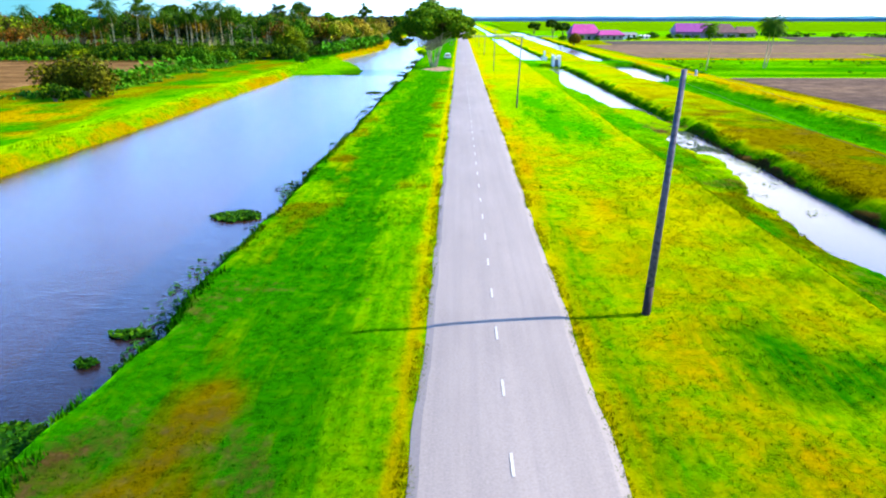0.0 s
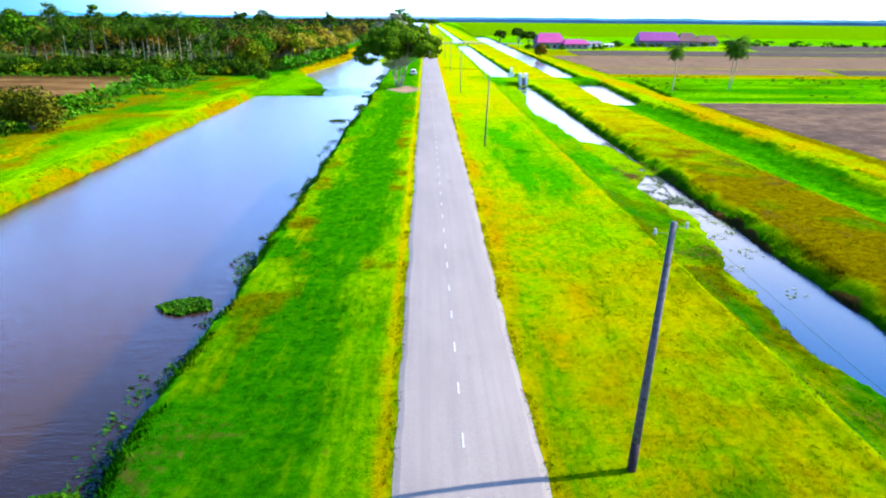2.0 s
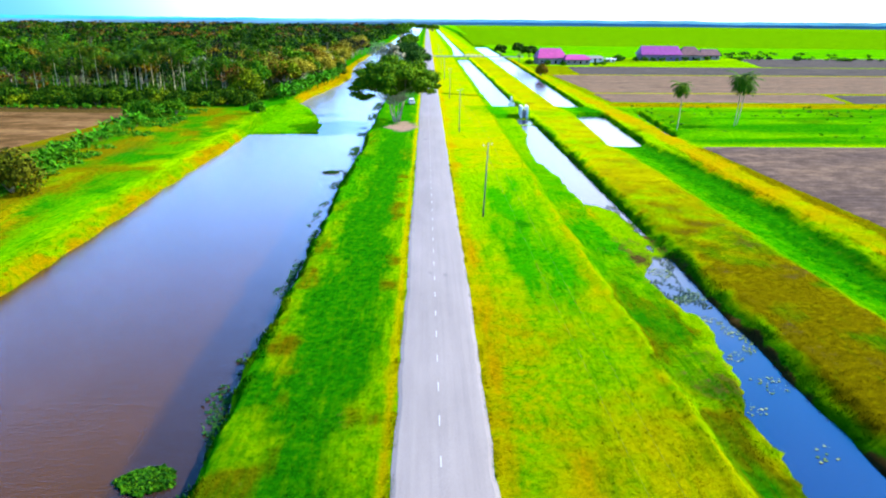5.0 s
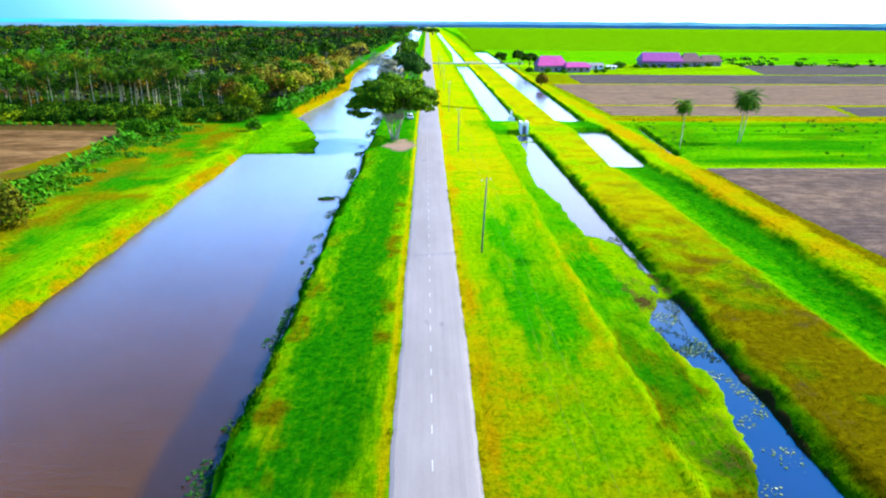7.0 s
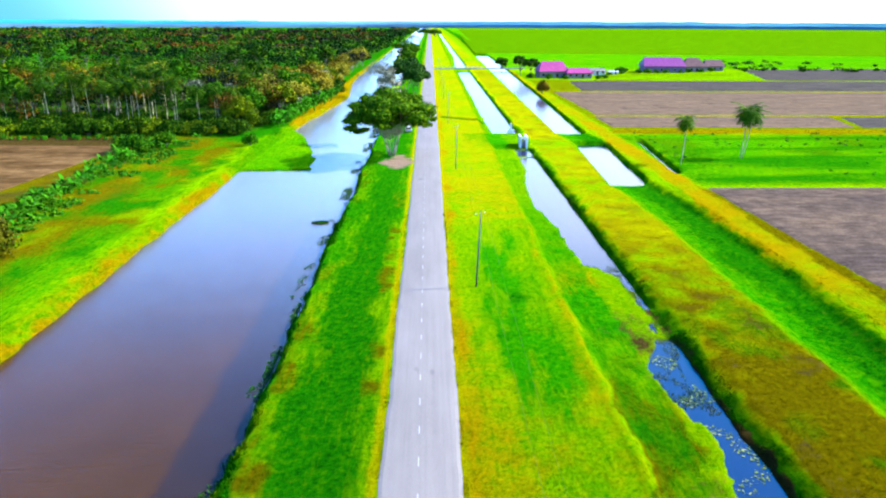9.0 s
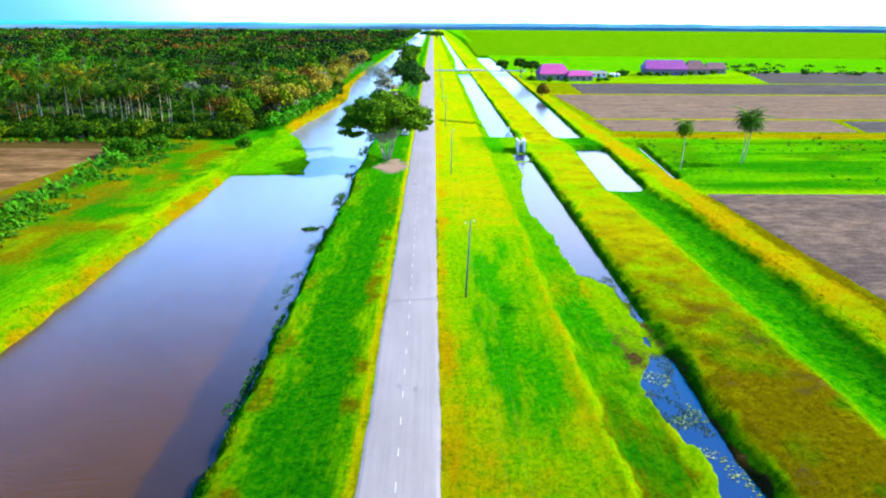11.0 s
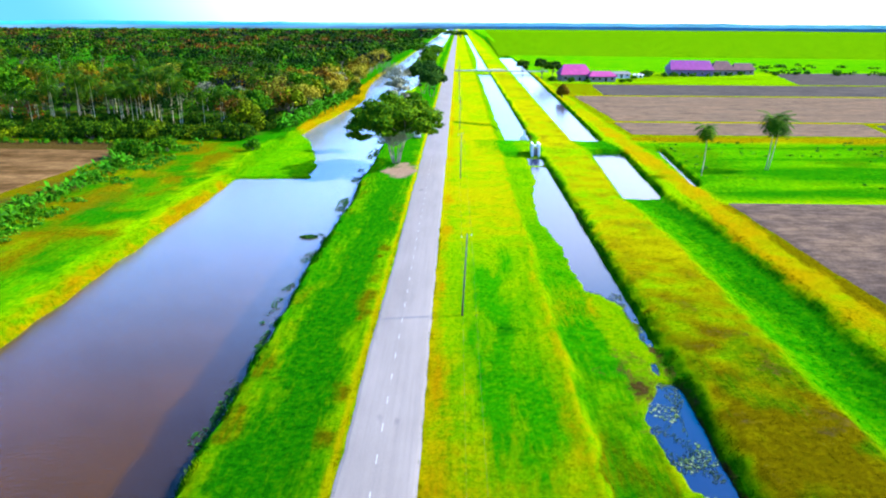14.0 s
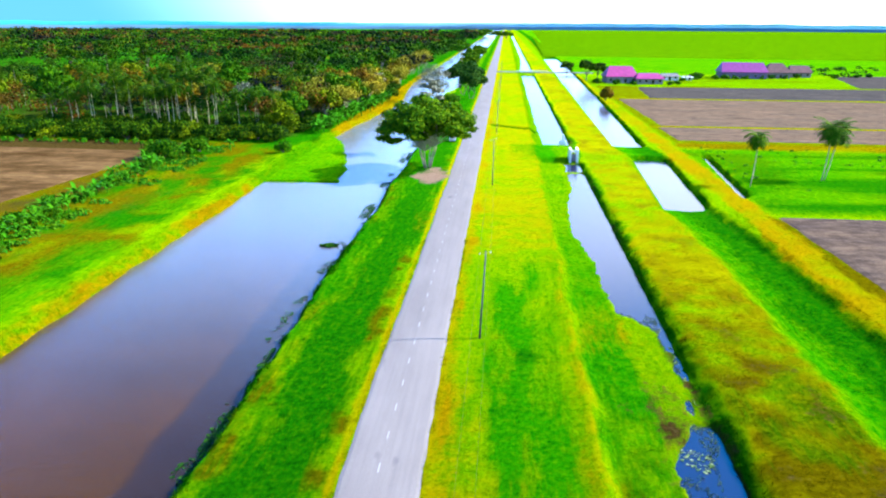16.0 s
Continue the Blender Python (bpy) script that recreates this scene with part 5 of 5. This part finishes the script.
    for x, y in ((-61.5, 115), (-60.5, 117.5), (-62.6, 118), (-61, 140), (-62.5, 152), (-63.5, 160), (-58, 176), (-60, 172), (-62, 133), (-55, 180), (-63, 126)):
        c = copy_thing(plant, pose(x, y, 0, 0, 0, rng.uniform(0, 360)))
        k = rng.uniform(0.55, 0.95)
        c.scale = (k, k, k)
    # a dense belt of young bananas along the tilled field
    for i in range(72):
        y = 102 + i * 1.08
        c = copy_thing(plant, pose(float(np.interp(y, BELT_Y, BELT_X)) + rng.gauss(0, 1.5), y + rng.uniform(-1, 1), 0, 0, 0, rng.uniform(0, 360)))
        k = rng.uniform(0.35, 0.75)
        c.scale = (k * 1.1, k * 1.1, k)
    # a row of young plants between the tilled field and the undergrowth
    for i in range(30):
        c = copy_thing(protos[1], pose(-128 + i * 2.1 + rng.uniform(-0.5, 0.5), 186.5 + rng.uniform(-0.8, 0.8), 0, 0, 0, rng.uniform(0, 360)))
        k = rng.uniform(0.35, 0.65)
        c.scale = (k, k, k * 1.4)
    # trees and hedges round the houses
    garden = shrub("garden_bush", (120, 410, 0), 2.0, 2.2, 500, 0.3, LEAF_HEDGE, "green garden bush in front of a farm house", 89, "garden bushes")
    for x, y in ((126, 413), (131, 412), (137, 413), (146, 415), (152, 417), (160, 419), (168, 424), (62, 371), (70, 370), (88, 372), (92, 376), (54, 378), (110, 408), (100, 396)):
        c = copy_thing(garden, pose(x, y, 0, 0, 0, rng.uniform(0, 360)))
        k = rng.uniform(0.6, 1.1)
        c.scale = (k * 1.3, k, k)
    shrub("bush", (47.0, 300, 0), 2.8, 4.6, 1600, 0.3, LEAF_RUST, "brownish bush leaning over the trench pond", 84)
    broad_tree("garden_tree", (50.0, 392, 0), 10.5, 4.6, 3, 1500, 0.5, LEAF_FOREST, BARK, "dark green garden tree beside a house", 85, 8, 1, 0.8)
    broad_tree("garden_tree", (40.5, 402, 0), 9.5, 3.6, 3, 1100, 0.5, LEAF_FOREST, BARK, "green garden tree beside a house", 86, 8, 1, 0.8)
    broad_tree("garden_tree", (57.0, 402, 0), 9.0, 5.0, 2.5, 1500, 0.5, LEAF_FOREST, BARK, "dark green garden tree beside a house", 87, 8, 1, 0.7)
    h2 = shrub("hedge_bush", (110, 412, 0), 3.4, 3.2, 700, 0.4, LEAF_HEDGE, "green hedge bush along a far field", 88, "far hedge")
    for i in range(40):
        x = 96 + i * 10.5
        if 122 < x < 186:
            continue
        c = copy_thing(h2, pose(x + rng.uniform(-3, 3), 425 + max(0, x - 180) * 0.06 + rng.uniform(-9, 9), 0, 0, 0, rng.uniform(0, 360)))
        k = rng.uniform(0.25, 0.7)
        c.scale = (k * 1.2, k, k)


build_shrubs()


# ---- floating weeds ----
def weed_mat(at, rx, ry, count, size, label, seed, ragged=0.35):
    rng = np.random.default_rng(seed)
    a = rng.random(count) * 2 * math.pi
    r = np.sqrt(rng.random(count))
    edge = 1 + ragged * (field_noise(np.cos(a) * 3 + seed, np.sin(a) * 3, 1.0, seed) - 0.5) * 2
    x, y = np.cos(a) * r * rx * edge, np.sin(a) * r * ry * edge
    nrm = np.stack([rng.normal(size=count) * 0.45, rng.normal(size=count) * 0.45, np.ones(count)], 1)
    nrm /= np.linalg.norm(nrm, axis=1)[:, None]
    u = np.cross(nrm, rng.normal(size=(count, 3)))
    u /= np.linalg.norm(u, axis=1)[:, None]
    v = np.cross(nrm, u)
    p = np.stack([x, y, 0.03 + 0.22 * rng.random(count) * (1 - 0.5 * r)], 1)
    s = size * (0.6 + 0.8 * rng.random((count, 1)))
    verts = np.stack([p - u * s, p - v * s * 0.8, p + u * s, p + v * s * 0.8], 1).reshape(-1, 3)
    ob = new("floating_weeds", mesh_from("floating_weeds", verts, np.arange(count * 4).reshape(-1, 4), LEAF_WEED))
    ob.location = at
    return tagged(ob, label, "water plants")


weed_mat((-15.8, 44.1, WATER_Z), 1.45, 1.15, 1500, 0.13, "small round mat of green floating weed", 101)
weed_mat((-15.5, 19.3, WATER_Z), 2.3, 1.6, 2600, 0.13, "green floating weed mat along the canal bank", 102)
weed_mat((-14.7, 27.3, WATER_Z), 0.9, 0.35, 300, 0.1, "thin floating weed streak near the bank", 103)
weed_mat((-15.2, 24.9, WATER_Z), 0.45, 0.3, 160, 0.1, "small floating weed patch near the bank", 104)
weed_mat((-16.2, 119.0, WATER_Z), 1.3, 0.8, 260, 0.2, "dark floating weed clump near the bank", 107)


def build_fringe():
    """Thin water weeds along the canal edge, denser in bays."""
    rng = np.random.default_rng(111)
    n = 14000
    y = 14 + 200 * rng.random(n) ** 0.7
    x = -13.5 - 1.7 * rng.random(n) ** 2.0 - 0.8 * step(120, 170, y) * rng.random(n)
    keep = field_noise(x * 2.0, y, 5.0, 142) > 0.53
    x, y = x[keep], y[keep]
    n = len(x)
    p = np.stack([x, y, np.full(n, WATER_Z + 0.02) + 0.08 * rng.random(n)], 1)
    u = rng.normal(size=(n, 3)) * np.array([1, 1, 0.25])
    u /= np.linalg.norm(u, axis=1)[:, None]
    w = np.cross(u, rng.normal(size=(n, 3)) * 0.3 + np.array([0, 0, 1.0]))
    s = 0.06 + 0.16 * rng.random((n, 1))
    v = np.stack([p - u * s, p - w * s * 0.5, p + u * s, p + w * s * 0.5], 1).reshape(-1, 3)
    ob = new("water_weeds", mesh_from("water_weeds", v, np.arange(n * 4).reshape(-1, 4), LEAF_FRINGE))
    tagged(ob, "thin dark green water weeds along the canal edge", "water plants", kind="stuff")


build_fringe()


def build_lilies():
    """Pads and dead stalks scattered on the ditch."""
    rng = np.random.default_rng(77)
    n = 5000
    y = 42 + 54 * np.sqrt(rng.random(n))
    x = np.interp(y, DITCH_Y, DITCH_X) + 3.4 * rng.random(n) - 0.2
    keep = (field_noise(x, y, 2.2, 141, 2) > 0.6) & (x < 24.2)
    x, y = x[keep], y[keep]
    n = len(x)
    a = rng.random(n) * 6.28
    s = 0.03 + 0.10 * rng.random(n) ** 2
    ring = [np.stack([x + np.cos(a + k * 1.047) * s, y + np.sin(a + k * 1.047) * s, np.full(n, WATER_Z + 0.02) + 0.03 * rng.random(n)], 1) for k in range(6)]
    v = np.stack(ring, 1).reshape(-1, 3)
    ob = new("lily_pads", mesh_from("lily_pads", v, np.arange(n * 6).reshape(-1, 6), LEAF_LILY))
    tagged(ob, "pale green lily pads scattered on ditch water", "water plants", kind="stuff")


build_lilies()


def build_ditch_weeds():
    """Thin weeds standing in the shallow middle of the ditch."""
    rng = np.random.default_rng(178)
    n = 7000
    y = 66 + 34 * rng.random(n)
    x = np.interp(y, DITCH_Y, DITCH_X) - 0.6 + 3.2 * rng.random(n) ** 1.3
    keep = (field_noise(x * 1.5, y * 0.8, 1.6, 179, 2) + 0.25 * (rng.random(n) - 0.5) > 0.54) & (x < 24.1)
    x, y = x[keep], y[keep]
    v, f, idx = tufts(rng, x, y, np.full(len(x), WATER_Z - 0.02), 0.05 + 0.12 * rng.random(len(x)), 0.02 + 0.02 * rng.random(len(x)))
    tagged(new("ditch_weeds", mesh_from("ditch_weeds", v, f, LEAF_LILY)), "pale green weeds standing in shallow ditch water", "water plants", kind="stuff")


build_ditch_weeds()


def build_scrub():
    """Rough weeds on the green strip and scrub along the far field."""
    rng = np.random.default_rng(171)
    for name, n, x0, x1, y0, y1, r0, r1, leaves, size, label in (("weed_clumps", 420, 52, 190, 141, 200, 0.2, 0.5, 12, 0.18, "rough green weed clumps on a wet strip"),
                                                                 ("bank_weeds", 900, -68, -56, 98, 186, 0.25, 0.8, 18, 0.2, "tall green weeds along the tilled field"),
                                                                 ("far_scrub", 150, 176, 520, 425, 520, 1.2, 3.0, 26, 0.7, "low scattered scrub beyond the grey field")):
        lob = []
        x, y = x0 + (x1 - x0) * rng.random(n), y0 + (y1 - y0) * rng.random(n)
        keep = field_noise(x * 0.25, y, 7.0, 172) > 0.46
        for a, b in zip(x[keep], y[keep]):
            r = r0 + (r1 - r0) * rng.random()
            lob.append((a, b, float(land(a, b)) + r * 0.3, r * 1.3, r, r * 0.6))
        v, f = leaf_cloud(rng, lob, leaves * len(lob), size, 0.6, 0.5)
        tagged(new(name, mesh_from(name, v, f, LEAF_HEDGE if name == "far_scrub" else LEAF_BANANA)), label, "weeds", kind="stuff")


build_scrub()


# ---- poles and wires ----
POLE_Y = (27.3, 90.2, 152.3, 214.0, 276.0, 338.0, 400.0)


def build_poles():
    lean = ((0.42, 0.05), (0.38, 0.0), (0.1, 0.1), (0.15, 0.0), (0.0, 0.1), (0.1, 0.0), (0.1, 0.0))
    for i, (y, (lx, ly)) in enumerate(zip(POLE_Y, lean)):
        h = 9.2 if i == 0 else 8.8
        t = thing("utility_pole", (5.8, y, 0), "leaning grey wooden utility pole with a tarred foot" if i == 0 else "slim weathered wooden utility pole on the verge", "utility pole", "utility poles")
        bm = bmesh.new()
        k = 1.15 / h
        w = 1.0 if i == 0 else 0.6
        rod(bm, (0, 0, -0.4), (lx * k, ly * k, 1.15), 0.165 * w, 0.155 * w, 12)
        part("foot", bm, POLE_TAR, t, "dark tarred foot", True)
        bm = bmesh.new()
        rod(bm, (lx * k, ly * k, 1.15), (lx, ly, h), 0.15 * w, 0.095 * w, 12)
        part("shaft", bm, POLE_WOOD, t, smooth=True)
        for dz, side in ((0.15, 1.4), (0.35, -1.8)):
            u = (h - dz) / h
            bm = bmesh.new()
            rod(bm, (lx * u, ly * u, h - dz), (lx * u + 0.32 * side, ly * u, h - dz), 0.008, 0.008, 6)
            bracket = part("bracket", bm, STEEL, t)
            bm = bmesh.new()
            rod(bm, (lx * u + 0.3 * side, ly * u, h - dz - 0.05), (lx * u + 0.3 * side, ly * u, h - dz + 0.14), 0.06, 0.04, 8)
            part("insulator", bm, CERAMIC, bracket, "white ceramic insulator")
    for dz, dx in ((0.15, 0.42), (0.35, -0.54)):
        bm = bmesh.new()
        ends = [(5.8 + lean[0][0], -35.0, 9.2)] + [(5.8 + l[0], y, 9.2 if i == 0 else 8.8) for i, (y, l) in enumerate(zip(POLE_Y, lean))]
        for a, b in zip(ends, ends[1:]):
            prev = None
            for j in range(9):
                u = j / 8
                p = Vector((a[0] + (b[0] - a[0]) * u + dx, a[1] + (b[1] - a[1]) * u, a[2] + (b[2] - a[2]) * u - dz + 0.12 - 2.0 * u * (1 - u)))
                if prev:
                    rod(bm, prev, p, 0.0045, 0.0045, 4, False)
                prev = p
        tagged(part("overhead_wire", bm, CABLE), "thin sagging overhead wire between utility poles", "wire", "overhead wires")


build_poles()


# ---- houses ----
def house(at, turn, w, d, wall_h, roof_h, roof_mat, wall_mat, label, windows=4, hip=0.25):
    t = thing("farm_house", at, label, "house", "", turn)
    bm = bmesh.new()
    box(bm, (-w / 2, -d / 2, -0.1), (w / 2, d / 2, wall_h))
    part("wall", bm, wall_mat, t)
    bm = bmesh.new()
    ov = 0.7
    x0, y0, r = w / 2 + ov, d / 2 + ov, w / 2 * (1 - hip)
    pts = [(-x0, -y0, wall_h - 0.15), (x0, -y0, wall_h - 0.15), (x0, y0, wall_h - 0.15), (-x0, y0, wall_h - 0.15), (-r, 0, wall_h + roof_h), (r, 0, wall_h + roof_h)]
    v = [bm.verts.new(p) for p in pts]
    low = [bm.verts.new((p[0], p[1], p[2] - 0.18)) for p in pts[:4]]
    for f in ((0, 1, 5, 4), (1, 2, 5), (2, 3, 4, 5), (3, 0, 4)):
        bm.faces.new([v[i] for i in f])
    for i in range(4):
        bm.faces.new([v[i], low[i], low[(i + 1) % 4], v[(i + 1) % 4]])
    bm.faces.new(low[::-1])
    part("roof", bm, roof_mat, t)
    for i in range(windows):
        x = -w / 2 + w * (i + 0.5) / windows
        door = i == windows // 2
        bm = bmesh.new()
        box(bm, (x - 0.7, -d / 2 - 0.06, 0.1 if door else 0.9), (x + 0.7, -d / 2 + 0.05, 2.1))
        frame_ob = part("door" if door else "window", bm, WALL_CREAM, t)
        bm = bmesh.new()
        box(bm, (x - 0.58, -d / 2 - 0.09, 0.2 if door else 1.0), (x + 0.58, -d / 2 - 0.05, 2.0))
        part("pane", bm, GLASS_DARK, frame_ob)
    return t


house((65.5, 384, 0), 4, 15, 11, 3.4, 4.6, ROOF_PINK, WALL_CREAM, "farm house with a steep pink metal roof")
house((78.5, 379, 0), 4, 13, 8, 2.8, 2.2, ROOF_PINK, WALL_CREAM, "low wing house with a pink metal roof")
house((138, 424, 0), -2, 23, 13, 3.6, 4.6, ROOF_PURPLE, WALL_LILAC, "large farm house with a purple metal roof", 6, 0.05)
house((157.5, 428, 0), -2, 13, 10, 3.2, 4.6, ROOF_BROWN, WALL_CREAM, "farm house with a faded reddish brown roof", 4, 0.5)
house((173, 436, 0), -2, 11, 9, 2.8, 3.4, ROOF_BROWN, WALL_CREAM, "shed with a rusty brown sheet roof", 3, 0.1)
house((94, 402, 0), 0, 9, 5, 2.2, 1.2, CONCRETE, CONCRETE_WHITE, "low grey outbuilding between farm houses", 3, 0.1)
house((104, 404, 0), 0, 4.5, 2.4, 1.6, 0.5, CONCRETE_WHITE, CONCRETE_WHITE, "small white hut on a lawn", 2, 0.1)


# ---- sluice, bridge and track ----
def build_sluice():
    t = thing("sluice_gate", (23.2, 180.2, -0.6), "whitewashed concrete sluice with two upright walls over the ditch", "sluice gate")
    for name, lo, hi in (("side_wall", (-0.9, -0.25, -0.6), (-0.45, 3.0, 2.6)), ("side_wall", (0.6, -0.25, -0.6), (1.05, 3.0, 2.6))):
        bm = bmesh.new()
        box(bm, lo, hi, 0.04)
        part(name, bm, CONCRETE_WHITE, t)
    bm = bmesh.new()
    box(bm, (-0.45, 0.4, 1.9), (0.6, 0.8, 2.3), 0.03)
    part("beam", bm, CONCRETE_WHITE, t)
    bm = bmesh.new()
    box(bm, (-0.4, 0.5, -0.6), (0.55, 0.6, 1.5))
    part("gate_leaf", bm, STEEL, t)
    t = thing("culvert_headwall", (22.4, 199.5, -0.6), "whitewashed concrete headwall with a post at the far end", "culvert")
    bm = bmesh.new()
    box(bm, (-0.9, 0, -0.6), (0.9, 0.35, 1.2), 0.04)
    part("headwall", bm, CONCRETE_WHITE, t)
    bm = bmesh.new()
    box(bm, (-0.2, -0.1, 1.2), (0.25, 0.45, 2.8), 0.03)
    part("post", bm, CONCRETE_WHITE, t)


build_sluice()


def build_track():
    xs = lines((2.6, 60, 1.5))
    vs = []
    for x in xs:
        for v, z in ((-2.2, -0.4), (-2.0, 0.12), (2.0, 0.12), (2.2, -0.4)):
            vs.append((x, 447 + v - (x - 30) * 0.05, z + 0.25))
    me = mesh_from("track", vs, grid_faces(4, len(xs)), CONCRETE)
    tagged(new("track_crossing", me), "pale concrete track crossing the ditches to the houses", "track", kind="structure")
    t = thing("bridge_rail", (24, 444.6, 0.3), "low white rail along the track crossing", "railing")
    for i in range(7):
        bm = bmesh.new()
        box(bm, (-9 + i * 3 - 0.1, -0.1, -0.3), (-9 + i * 3 + 0.1, 0.1, 0.9))
        part("post", bm, CONCRETE_WHITE, t)
    bm = bmesh.new()
    box(bm, (-9.3, -0.13, 0.75), (9.3, 0.13, 1.0))
    part("rail", bm, CONCRETE_WHITE, t)


build_track()


# ---- vehicles ----
def wheel(parent, x, y, r, w):
    bm = bmesh.new()
    rod(bm, (x - w / 2, y, r), (x + w / 2, y, r), r, r, 20)
    tyre = part("tyre", bm, TYRE, parent)
    bm = bmesh.new()
    rod(bm, (x - w / 2 - 0.01, y, r), (x + w / 2 + 0.01, y, r), r * 0.55, r * 0.55, 14)
    part("rim", bm, STEEL, tyre)


def build_truck():
    t = thing("flatbed_truck", (0.45, -14.0, 0.09), "light blue small truck with an open dark cargo bed", "truck", turn=-1.5)
    bm = bmesh.new()
    box(bm, (-0.45, 0.1, 0.45), (0.45, 4.6, 0.68))
    part("chassis", bm, TYRE, t)
    bm = bmesh.new()
    box(bm, (-0.93, 0.0, 0.72), (0.93, 3.05, 0.82))
    part("bed_floor", bm, TRUCK_BED, t, "dark bare cargo floor")
    for lo, hi, mat, label in (((-0.95, 0.0, 0.8), (-0.87, 3.05, 1.28), TRUCK_WHITE, "pale side board"), ((0.87, 0.0, 0.8), (0.95, 3.05, 1.28), TRUCK_WHITE, "pale side board"),
                               ((-0.95, -0.06, 0.78), (0.95, 0.02, 1.28), TRUCK_BLUE, "blue tailboard"), ((-0.95, 3.0, 0.8), (0.95, 3.08, 1.5), TRUCK_BLUE, "blue headboard")):
        bm = bmesh.new()
        box(bm, lo, hi, 0.015)
        part("side_board", bm, mat, t, label)
    bm = bmesh.new()
    box(bm, (-0.88, 3.15, 0.5), (0.88, 4.85, 1.2), 0.08)
    box(bm, (-0.88, 3.15, 1.15), (0.88, 4.8, 2.02), 0.1, 0.9)
    cab = part("cab", bm, TRUCK_BLUE, t, "rounded light blue cab")
    for lo, hi in (((-0.62, 3.13, 1.35), (0.62, 3.19, 1.8)), ((-0.7, 4.68, 1.3), (0.7, 4.79, 1.85)), ((-0.88, 3.6, 1.3), (-0.82, 4.5, 1.78)), ((0.82, 3.6, 1.3), (0.88, 4.5, 1.78))):
        bm = bmesh.new()
        box(bm, lo, hi)
        part("window", bm, GLASS_DARK, cab)
    bm = bmesh.new()
    box(bm, (-0.2, 3.8, 2.0), (0.2, 4.1, 2.05), 0.02)
    part("roof_vent", bm, TRUCK_BED, cab)
    bm = bmesh.new()
    box(bm, (-0.9, -0.12, 0.42), (0.9, -0.02, 0.58), 0.02)
    bumper = part("bumper", bm, TYRE, t)
    for x in (-0.75, 0.75):
        bm = bmesh.new()
        box(bm, (x - 0.14, -0.15, 0.6), (x + 0.14, -0.06, 0.72), 0.01)
        part("tail_light", bm, RED_PLASTIC, bumper, "red tail light")
        bm = bmesh.new()
        box(bm, (x * 1.33 - 0.06, 4.55, 1.35), (x * 1.33 + 0.06, 4.62, 1.65), 0.01)
        part("mirror", bm, TYRE, cab)
    for x in (-0.76, 0.76):
        for y in (0.75, 4.0):
            wheel(t, x, y, 0.36, 0.26)


build_truck()


def build_car():
    t = thing("parked_car", (-5.0, 198.0, 0), "white car parked on the verge beyond the trees", "car", turn=4)
    bm = bmesh.new()
    box(bm, (-0.85, 0, 0.28), (0.85, 4.2, 0.85), 0.12)
    box(bm, (-0.8, 0.15, 0.8), (0.8, 3.0, 1.48), 0.12, 0.82)
    body = part("body", bm, CAR_WHITE, t)
    for lo, hi in (((-0.62, 0.16, 0.95), (0.62, 0.3, 1.32)), ((-0.75, 0.6, 0.95), (-0.7, 2.6, 1.32)), ((0.7, 0.6, 0.95), (0.75, 2.6, 1.32))):
        bm = bmesh.new()
        box(bm, lo, hi)
        part("window", bm, GLASS_DARK, body)
    for x in (-0.72, 0.72):
        for y in (0.75, 3.4):
            wheel(t, x, y, 0.31, 0.2)


build_car()


# ---- grass ----
def build_grass():
    """Tufts over the near verges and banks, with the ground's own cover."""
    rng = np.random.default_rng(99)
    sets = []
    for n, x0, x1, y0, y1, s0, s1 in ((60000, -13.2, 26, 11, 60, 0.04, 0.10), (40000, -13.2, 36, 40, 140, 0.05, 0.13), (5000, 36.0, 42, 35, 190, 0.06, 0.16),
                                      (7000, 24.15, 25.5, 30, 150, 0.06, 0.18), (4000, 44.0, 45.6, 40, 140, 0.06, 0.18),
                                      (5000, -41, -38.2, 45, 200, 0.08, 0.2), (7000, -13.9, -12.2, 12, 150, 0.12, 0.32),
                                      (6000, 2.5, 3.05, 11, 120, 0.05, 0.13), (6000, -3.05, -2.5, 11, 120, 0.05, 0.13)):
        x = x0 + (x1 - x0) * rng.random(n)
        y = y0 + (y1 - y0) * rng.random(n) ** 1.25
        z = land(x, y)
        keep = (np.abs(x) > 2.5) & ((x0 in (24.15, 44.0)) | ~((x > 23.9) & (x < 25.3)) & ~((x > 41.5) & (x < 45.5))) & (z > WATER_Z - 0.04) & (field_noise(x, y, 1.7, 151, 2) > 0.45)
        sets.append((x[keep], y[keep], z[keep] - 0.02, (s0 + (s1 - s0) * rng.random(n))[keep]))
    x, y, z, s = (np.concatenate(k) for k in zip(*sets))
    v, f, idx = tufts(rng, x, y, z, s, s * 0.16)
    weights = cover(x, y)
    weights["bare"] = weights["bare"] * 0.4
    me = mesh_from("grass_tufts", v, f, GRASS, False, {k: w[idx] for k, w in weights.items()})
    tagged(new("grass_tufts", me), "short rough grass tufts on the verges and banks", "grass", kind="stuff")


build_grass()
